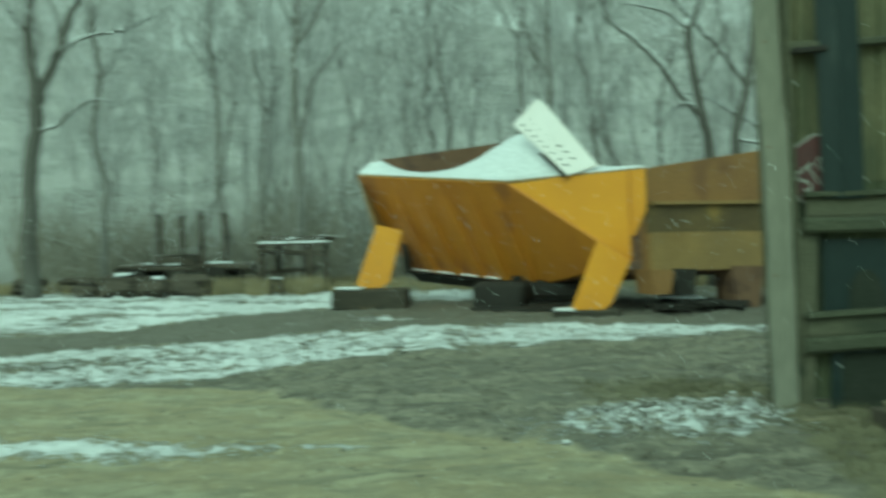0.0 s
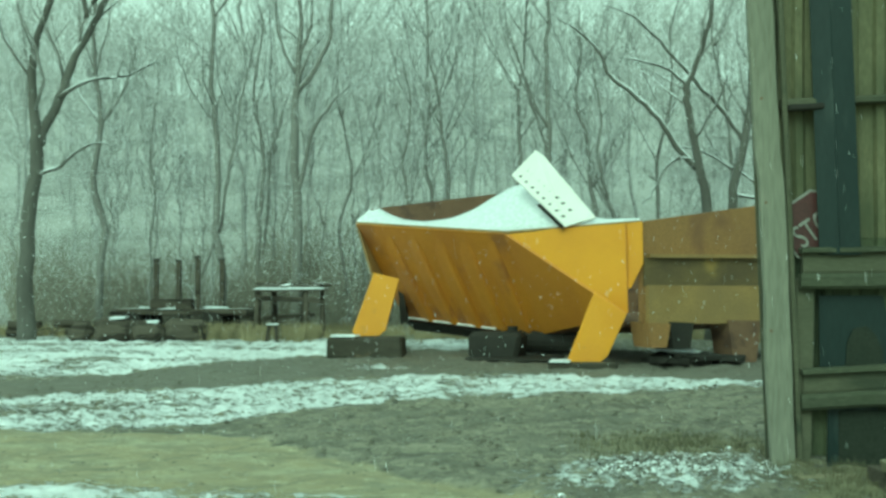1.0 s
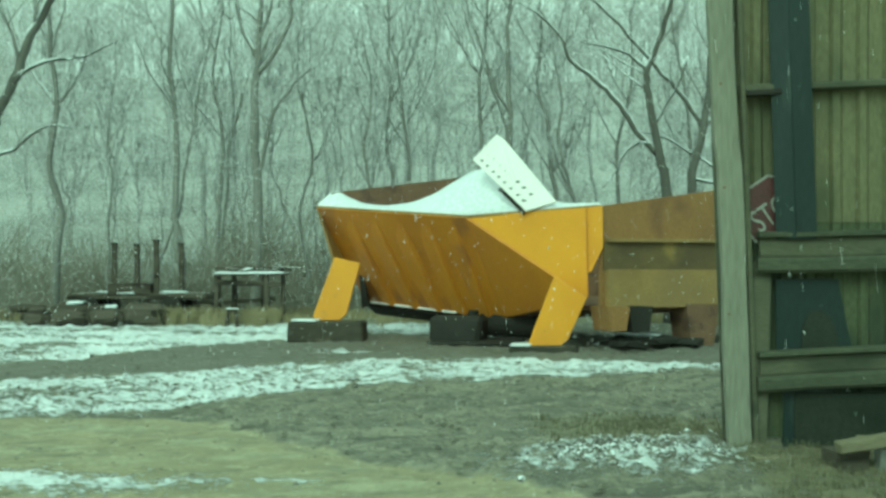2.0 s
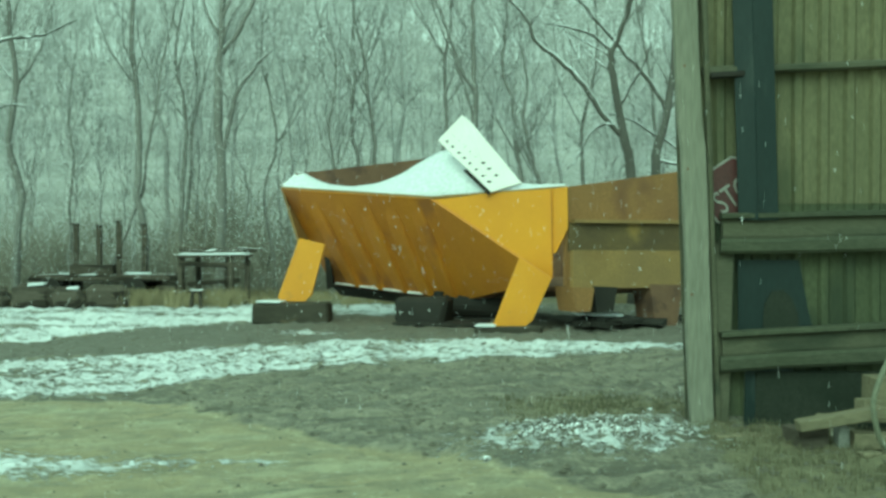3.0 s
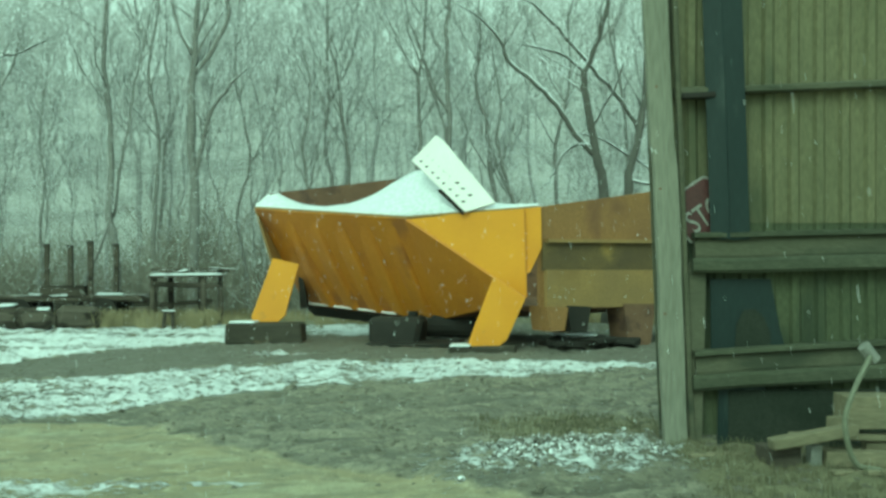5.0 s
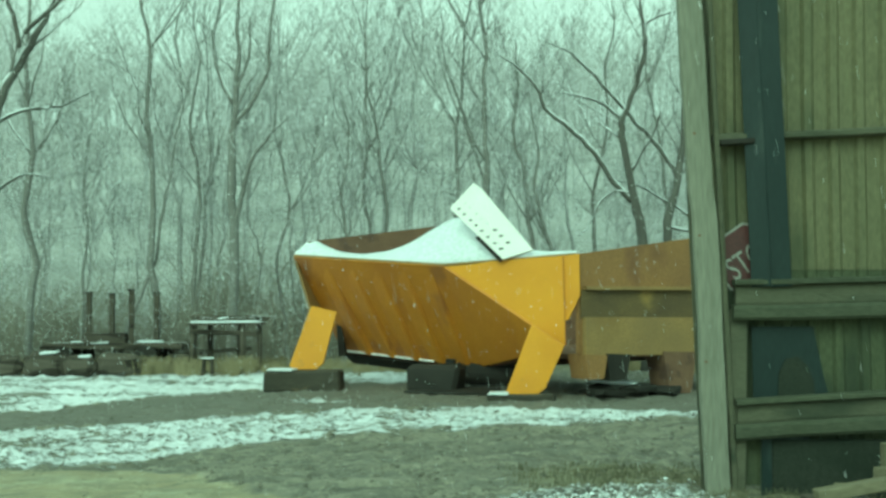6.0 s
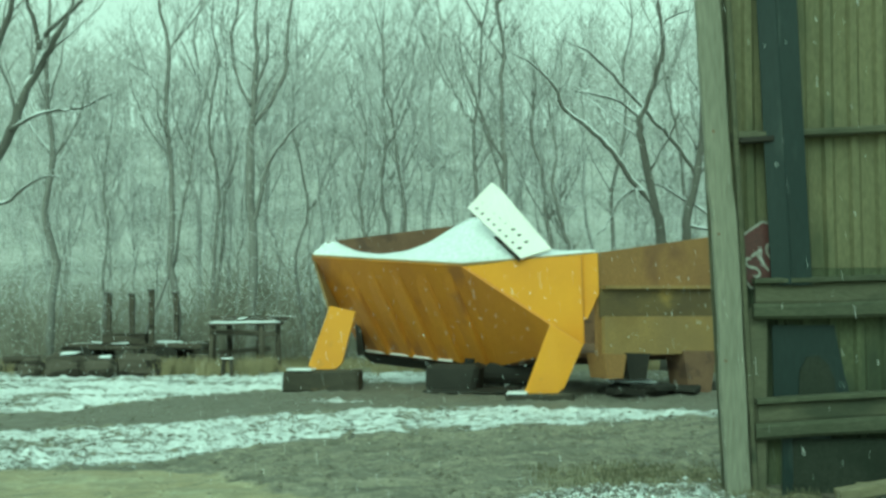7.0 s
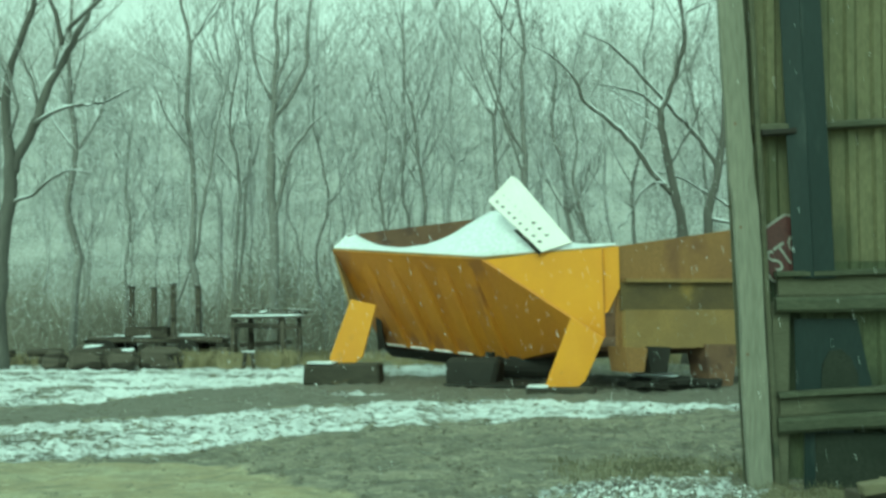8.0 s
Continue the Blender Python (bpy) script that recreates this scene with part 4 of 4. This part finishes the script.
def sprout(rng, pts, rad, length, level, out, most, first=0.3, count=None):
    if level >= most:
        return
    for k in range(count or (6, 7, 6, 3)[min(level, 3)]):
        f = rng.uniform(first, 1.0) * (len(pts) - 1)
        i = min(int(f), len(pts) - 2)
        p = pts[i].lerp(pts[i + 1], f - i)
        r = (rad[i] + (rad[i + 1] - rad[i]) * (f - i)) * rng.uniform(0.28, 0.5)
        along = (pts[i + 1] - pts[i]).normalized()
        side = Vector((rng.uniform(-1, 1), rng.uniform(-0.8, 0.8), rng.uniform(-0.15, 0.5)))
        d = (along * rng.uniform(0.5, 1.0) + side * 0.8 + Vector((0, 0, 0.25))).normalized()
        limb(rng, p, d, length * rng.uniform(0.36, 0.68), max(r, 0.0045), level + 1, out, most)


def tree(limbs, seed, mat, label, at, most=3, group="bare trees at the wood's edge", trunk_n=9, waver=0.22):
    """limbs: lines of (x, z, radius) in the tree's upright plane; twigs sprout from each. The first one is the trunk."""
    rng = random.Random(seed)
    t = thing("tree", label, "tree", at, group)
    main, fine = [], []
    for n, line in enumerate(limbs):
        x0, z0 = line[0][:2]
        pts = smooth_line([(x, (0.2 * math.sin(seed + n * 2.4) * math.hypot(x - x0, z - z0)) if n else 0.0, z) for x, z, r in line], 3)
        pts = [q + Vector((noise.noise((seed, q.z * 0.55, 1)), noise.noise((seed, q.z * 0.55, 5)), 0)) * waver for q in pts]
        pts = [q + Vector((rng.uniform(-1, 1), rng.uniform(-1, 1), 0)) * (0.035 if 0 < i < len(pts) - 1 else 0) for i, q in enumerate(pts)]
        rad = [lerp_table([(i * 3, q[2]) for i, q in enumerate(line)], i) for i in range(len(pts))]
        main.append((pts, rad))
        ln = sum((pts[i + 1] - pts[i]).length for i in range(len(pts) - 1))
        sprout(rng, pts, rad, ln * 0.55 if n else ln * 0.36, 1, fine, most, 0.25 if n else 0.42, 7 if n else 9)
    V, F = [], []
    for pts, rad in main:
        tube(V, F, pts, rad, trunk_n)
    part("trunk", mesh_of("trunk", V, F, mat, True), None, t)
    V, F = [], []
    for pts, rad, level in fine:
        tube(V, F, pts, rad, 5 if level < 2 else 3)
    part("crown", mesh_of("crown", V, F, HAZED_TWIG if mat is not FAR_HAZED_BARK else FAR_HAZED_BARK, True), None, t)
    return t


def random_limbs(rng, tall, r0, lean=0.0):
    trunk, x, z = [], 0.0, -0.2
    n = 9
    for i in range(n + 1):
        trunk.append((x, z, r0 * (1 - 0.85 * i / n) * (1.25 if i == 0 else 1)))
        x += tall / n * (lean + rng.uniform(-0.14, 0.14))
        z += tall / n
    lines = [trunk]
    for k in range(rng.randint(6, 9)):
        i = rng.randint(4, n - 1)
        bx, bz, br = trunk[i]
        s, w = rng.choice((-1, 1)), rng.uniform(0.1, 0.27)
        ln = tall * rng.uniform(0.14, 0.34)
        lines.append([(bx, bz, br * 0.45), (bx + s * ln * w, bz + ln * 0.3, br * 0.38), (bx + s * ln * 1.7 * w, bz + ln * 0.65, br * 0.25), (bx + s * ln * 2.2 * w, bz + ln * 1.0, br * 0.08)])
    return lines


# forked tree with a snow-laden low branch
tree([[(-0.02, -0.2, 0.24), (-0.03, 1.5, 0.18), (0.05, 3.0, 0.165), (0.2, 4.4, 0.155), (0.2, 5.2, 0.12), (0.1, 6.3, 0.1), (0.32, 7.65, 0.085), (0.65, 8.3, 0.07), (0.77, 9.3, 0.05), (0.9, 12, 0.02)],
      [(0.22, 4.6, 0.13), (0.36, 5.07, 0.125), (0.69, 5.73, 0.115), (0.93, 6.47, 0.105), (1.25, 7.38, 0.095), (1.54, 7.96, 0.08), (1.87, 8.7, 0.06), (2.0, 9.4, 0.045), (2.3, 11.5, 0.02)],
      [(1.42, 7.63, 0.06), (1.33, 8.21, 0.055), (1.11, 8.89, 0.045), (1.0, 9.8, 0.02)],
      [(1.54, 7.96, 0.055), (2.08, 8.41, 0.045), (2.58, 8.81, 0.035), (3.3, 9.25, 0.015)],
      [(0.75, 5.75, 0.055), (1.44, 6.17, 0.045), (2.0, 6.25, 0.035), (2.44, 6.36, 0.028), (3.1, 6.74, 0.012)],
      [(0.2, 3.85, 0.06), (0.46, 4.0, 0.05), (0.83, 4.11, 0.042), (1.29, 4.44, 0.035), (1.79, 4.63, 0.024), (2.37, 4.52, 0.01)],
      [(0.12, 6.2, 0.05), (-0.6, 7.2, 0.04), (-1.2, 8.6, 0.015)]], 11, BARK, "tall forked bare tree with snow along a low branch", (-11.87, 24.4, 0), waver=0.05)
# spreading tree behind the dump body
tree([[(0.1, -0.2, 0.19), (0.12, 1.6, 0.155), (0.06, 2.7, 0.13), (0.0, 3.47, 0.115), (-0.16, 3.94, 0.11), (-0.24, 4.61, 0.09), (-0.41, 5.46, 0.085), (-0.43, 5.92, 0.08), (-0.23, 6.46, 0.07), (0.0, 7.14, 0.06), (0.14, 7.9, 0.05), (0.06, 9.0, 0.025), (0.1, 10, 0.012)],
      [(-0.2, 4.03, 0.075), (-0.64, 4.54, 0.07), (-0.96, 5.04, 0.066), (-1.37, 5.56, 0.062), (-1.82, 5.95, 0.055), (-2.23, 6.33, 0.05), (-2.43, 6.85, 0.04), (-2.84, 7.32, 0.03), (-3.5, 7.7, 0.012)],
      [(-0.43, 5.92, 0.045), (-0.61, 6.18, 0.04), (-1.02, 6.48, 0.034), (-1.51, 6.62, 0.026), (-2.0, 6.73, 0.012)],
      [(-0.28, 4.25, 0.035), (-0.65, 4.28, 0.03), (-1.07, 3.91, 0.028), (-1.24, 3.49, 0.02), (-1.5, 3.2, 0.01)],
      [(0.09, 8.24, 0.035), (0.36, 8.45, 0.03), (0.91, 8.69, 0.014)],
      [(-0.24, 4.7, 0.03), (0.2, 5.5, 0.028), (0.5, 6.3, 0.015)]], 23, BARK, "spreading bare tree with snow-lined limbs", (4.1, 25.5, 0), waver=0.04)
# its neighbour, with a long limb that reaches across it
tree([[(-0.4, -0.2, 0.17), (-0.38, 1.6, 0.14), (-0.34, 2.8, 0.12), (-0.28, 3.6, 0.11), (-0.06, 4.53, 0.095), (0.09, 5.4, 0.085), (0.15, 6.1, 0.075), (0.26, 7.23, 0.06), (0.5, 9.0, 0.02)],
      [(-0.1, 4.6, 0.05), (-0.12, 4.92, 0.055), (-0.64, 5.67, 0.055), (-1.18, 6.25, 0.052), (-1.65, 6.83, 0.045), (-2.24, 7.46, 0.036), (-2.67, 7.87, 0.025), (-3.4, 8.2, 0.01)],
      [(0.6, 3.45, 0.03), (0.26, 3.79, 0.034), (-0.33, 4.19, 0.032), (-0.92, 4.55, 0.026), (-1.52, 4.7, 0.018), (-2.0, 4.74, 0.008)],
      [(-0.3, 3.5, 0.05), (0.2, 3.4, 0.04), (0.62, 3.42, 0.032)],
      [(0.1, 5.4, 0.045), (0.6, 6.4, 0.035), (1.0, 7.6, 0.015)]], 29, BARK, "bare tree with long snow-topped limbs", (5.2, 26.5, 0), waver=0.04)
rng = random.Random(77)
# tree whose trunk divides into a tall crown
tree([[(0, -0.2, 0.16), (0.0, 2.0, 0.13), (-0.01, 3.8, 0.12), (-0.06, 5.44, 0.11), (-0.01, 6.57, 0.09), (0.09, 7.79, 0.07), (0.1, 9.6, 0.04), (0.3, 12.2, 0.01)],
      [(0.0, 6.4, 0.07), (0.51, 7.03, 0.06), (0.89, 7.78, 0.05), (0.94, 8.53, 0.04), (1.2, 9.8, 0.025), (1.3, 11.4, 0.008)],
      [(-0.03, 6.9, 0.065), (-0.43, 7.71, 0.055), (-0.67, 8.66, 0.045), (-0.53, 9.6, 0.03), (-0.7, 11.6, 0.008)],
      [(0.0, 3.6, 0.06), (0.22, 4.31, 0.06), (0.51, 5.34, 0.05), (1.07, 6.08, 0.04), (1.6, 6.5, 0.015)],
      [(0.05, 7.2, 0.05), (0.35, 8.2, 0.04), (0.4, 9.5, 0.015)]], 41, HAZED_BARK, "bare tree with a divided crown", (-6.2, 28, 0), waver=0.06)
EDGE = [(-11.65, 28, 13, 0.115, 0.0), (-10.6, 29.5, 8, 0.05, 0.03), (-9.3, 28, 9, 0.06, 0.2), (-8.3, 28, 13, 0.11, -0.01), (-7.35, 28.5, 11, 0.075, -0.03),
        (-7.9, 30.5, 11, 0.06, 0.04), (-5.2, 30, 10, 0.06, -0.03), (-3.2, 28, 8, 0.065, -0.03), (-1.6, 29, 10.5, 0.08, -0.16), (-2.6, 30, 11, 0.08, -0.06),
        (-0.6, 29, 12, 0.085, 0.02), (0.0, 28.3, 12.5, 0.115, 0.035), (1.3, 28.6, 10, 0.07, -0.24), (1.84, 28.5, 9, 0.1, -0.02), (2.4, 28, 7.5, 0.085, -0.13), (3.2, 30, 11, 0.08, 0.05), (5.4, 29, 10, 0.08, -0.08)]
for n, (x, y, tall, r0, lean) in enumerate(EDGE):
    tree(random_limbs(rng, tall, r0, lean), 100 + n, HAZED_BARK, "bare grey tree with thin leafless twigs", (x, y, 0))
# deeper trees take the palest bark, which carries the haze in its colour
kinds = [tree(random_limbs(rng, tall, r0, lean), 300 + n, FAR_HAZED_BARK, "bare tree in the wood, haze-pale and dusted with snow", (x, 33 + n, 0), 3, "bare trees in the wood", 6)
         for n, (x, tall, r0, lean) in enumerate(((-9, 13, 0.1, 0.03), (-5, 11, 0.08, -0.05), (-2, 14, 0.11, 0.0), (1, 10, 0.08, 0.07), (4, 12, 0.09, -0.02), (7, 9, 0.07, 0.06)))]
for k in range(24):
    y = 33 + 26 * (k / 24) ** 0.8 + rng.uniform(-1, 1)
    x = rng.uniform(-0.52, 0.40) * y
    copy_thing(kinds[k % 6], pose(x, y, height(x, y), 0, 0, rng.uniform(0, 360)))


saplings = [tree(random_limbs(rng, tall, r0, lean), 500 + n, HAZED_TWIG, "thin crooked sapling at the wood's edge", (x, 28.5 + n, 0), 3, "saplings at the wood's edge", 5)
            for n, (x, tall, r0, lean) in enumerate(((-7.0, 6.5, 0.04, 0.12), (-3.8, 7.5, 0.045, -0.1), (-1.0, 6, 0.035, 0.06), (1.5, 7, 0.045, -0.06), (4.6, 5.5, 0.035, 0.15)))]
for k in range(22):
    y = rng.uniform(27.5, 37)
    x = rng.uniform(-0.5, 0.38) * y
    copy_thing(saplings[k % 5], pose(x, y, height(x, y), 0, 0, rng.uniform(0, 360)))


def far_wood():
    rng = random.Random(9)
    V, F = [], []
    for k in range(1050):
        y = 58 + 62 * rng.random() if k % 3 == 0 else rng.uniform(112, 185)
        x = rng.uniform(-0.6, 0.5) * y
        z, h = height(x, y) - 0.3, rng.uniform(7, 15) * (1.0 if y < 110 else rng.uniform(0.6, 1.25))
        r = rng.uniform(0.03, 0.075) if y < 100 else rng.uniform(0.045, 0.09)
        lean = rng.uniform(-0.1, 0.1)
        tube(V, F, [(x, y, z), (x + lean * h * 0.5, y, z + h * 0.5), (x + lean * h + rng.uniform(-0.5, 0.5), y, z + h)], [r, r * 0.7, 0.02], 3)
        for b in range(11):
            f = rng.uniform(0.4, 0.97)
            p = Vector((x + lean * h * f, y, z + h * f))
            s = rng.choice((-1, 1)) * rng.uniform(0.6, 2.4) * (1.15 - 0.6 * f) * (1 if y < 100 else 1.6)
            q = p + Vector((s * 0.6, rng.uniform(-0.4, 0.4), abs(s) * 0.6))
            e = p + Vector((s, rng.uniform(-0.8, 0.8), abs(s) * 1.4))
            tube(V, F, [p, q, e], [r * 0.45, r * 0.35, r * 0.2], 3)
            for w in range(3):
                c = q.lerp(e, rng.uniform(-0.6, 0.9))
                tube(V, F, [c, c + Vector((rng.uniform(-0.6, 0.6), 0, rng.uniform(0.1, 0.6))) * abs(s)], [r * 0.3, r * 0.18], 3)
    tagged(new("far_wood", mesh_of("far_wood", V, F, FAR_HAZED_BARK)), "distant bare wood on the snowy hillside", "woods", kind="stuff")


def brush():
    rng = random.Random(13)
    V, F = [], []
    for k in range(6500):
        y = rng.uniform(27.6, 36)
        x = rng.uniform(-0.5, 0.35) * y
        tall = rng.uniform(0.5, 3.2) * (0.8 + 1.3 * noise.noise((x * 0.35, y * 0.35, 0)))
        a, b = rng.uniform(-0.5, 0.5), rng.uniform(-0.3, 0.3)
        p0 = Vector((x, y, -0.05))
        p1 = p0 + Vector((a * tall * 0.4, b * tall * 0.4, tall * 0.6))
        p2 = p0 + Vector((a * tall * 1.1, b * tall, tall))
        tube(V, F, [p0, p1, p2], [0.010, 0.007, 0.003], 3)
        for s in range(3):
            c = p0.lerp(p1, rng.uniform(0.4, 1.0))
            e = c + Vector((rng.uniform(-0.4, 0.4), rng.uniform(-0.3, 0.3), rng.uniform(0.2, 0.5))) * tall * 0.4
            tube(V, F, [c, e], [0.007, 0.003], 3)
    tagged(new("brush", mesh_of("brush", V, F, BRUSH)), "tangle of dry leafless brush under the trees", "brush", kind="stuff")


far_wood()
brush()


# ---- falling snow: flakes in three drifts, plus fine flakes as haze, each falling as a piece ----
def snowfall(seed, count, size, y0, y1, deep):
    rng = np.random.default_rng(seed)
    y = y0 + (y1 - y0) * rng.random(count) ** 0.6
    x = (rng.random(count) * 2 - 1) * (0.5 * y + 1.0)
    z = -1.0 + rng.random(count) * (0.4 * y + 4.0 + deep)
    place = np.stack([x, y, z], 1)
    star = np.array([(1, 1, 1), (1, -1, -1), (-1, 1, -1), (-1, -1, 1)]) * 0.62
    turn = np.linalg.qr(rng.normal(size=(count, 3, 3)))[0]
    reach = size * rng.uniform(0.5, 1.3, count)
    V = place[:, None, :] + np.einsum("nij,kj->nki", turn, star) * reach[:, None, None]
    tri = np.array([(0, 1, 2), (0, 3, 1), (0, 2, 3), (1, 3, 2)])
    F = (np.arange(count)[:, None, None] * 4 + tri[None]).reshape(-1, 3)
    ob = new("falling_snow", mesh_of("falling_snow", V.reshape(-1, 3).tolist(), F.tolist(), FLAKE))
    return tagged(ob, "loose white snowflakes falling through the air", "snowfall", "falling snow", "stuff")


def snow_haze(seed, count, size, y0, y1, deep):
    """Flat three-pointed flakes, too small and many to be told apart, added as haze before the wood."""
    rng = np.random.default_rng(seed)
    y = y0 + (y1 - y0) * rng.random(count) ** 0.75
    place = np.stack([(rng.random(count) * 2 - 1) * (0.5 * y + 1.0), y, -1.0 + rng.random(count) * (0.4 * y + 4.0 + deep)], 1)
    a, b = rng.normal(size=(count, 3)), rng.normal(size=(count, 3))
    a /= np.linalg.norm(a, axis=1)[:, None]
    b -= a * (a * b).sum(1)[:, None]
    b /= np.linalg.norm(b, axis=1)[:, None]
    reach = (size * rng.uniform(0.6, 1.3, count))[:, None]
    V = np.stack([place + a * reach, place + (b * 0.866 - a * 0.5) * reach, place - (b * 0.866 + a * 0.5) * reach], 1)
    me = bpy.data.meshes.new("falling_snow")
    me.vertices.add(count * 3)
    me.vertices.foreach_set("co", V.astype(np.float32).ravel())
    me.loops.add(count * 3)
    me.loops.foreach_set("vertex_index", np.arange(count * 3, dtype=np.int32))
    me.polygons.add(count)
    me.polygons.foreach_set("loop_start", np.arange(count, dtype=np.int32) * 3)
    me.materials.append(FLAKE)
    me.update(calc_edges=True)
    me.validate()
    ob = new("falling_snow", me)
    return tagged(ob, "fine falling snow added as haze before the wood", "snowfall", "falling snow", "stuff")


DRIFTS = [(snowfall(1, 3600, 0.0046, 1.6, 7.0, 20.0), 2.4, 0.3), (snowfall(2, 7000, 0.0085, 5.0, 18.0, 18.0), 2.1, 0.35),
          (snowfall(3, 15000, 0.014, 14.0, 26.0, 16.0), 1.9, 0.25), (snow_haze(4, 760000, 0.0185, 25.8, 40.0, 8.0), 1.0, 0.2)]


def motions():
    for ob, fall, drift in DRIFTS:
        walk(ob, [(0.5 * k, pose(drift * 0.5 * k, 0, -fall * 0.5 * k)) for k in range(17)])


motions()
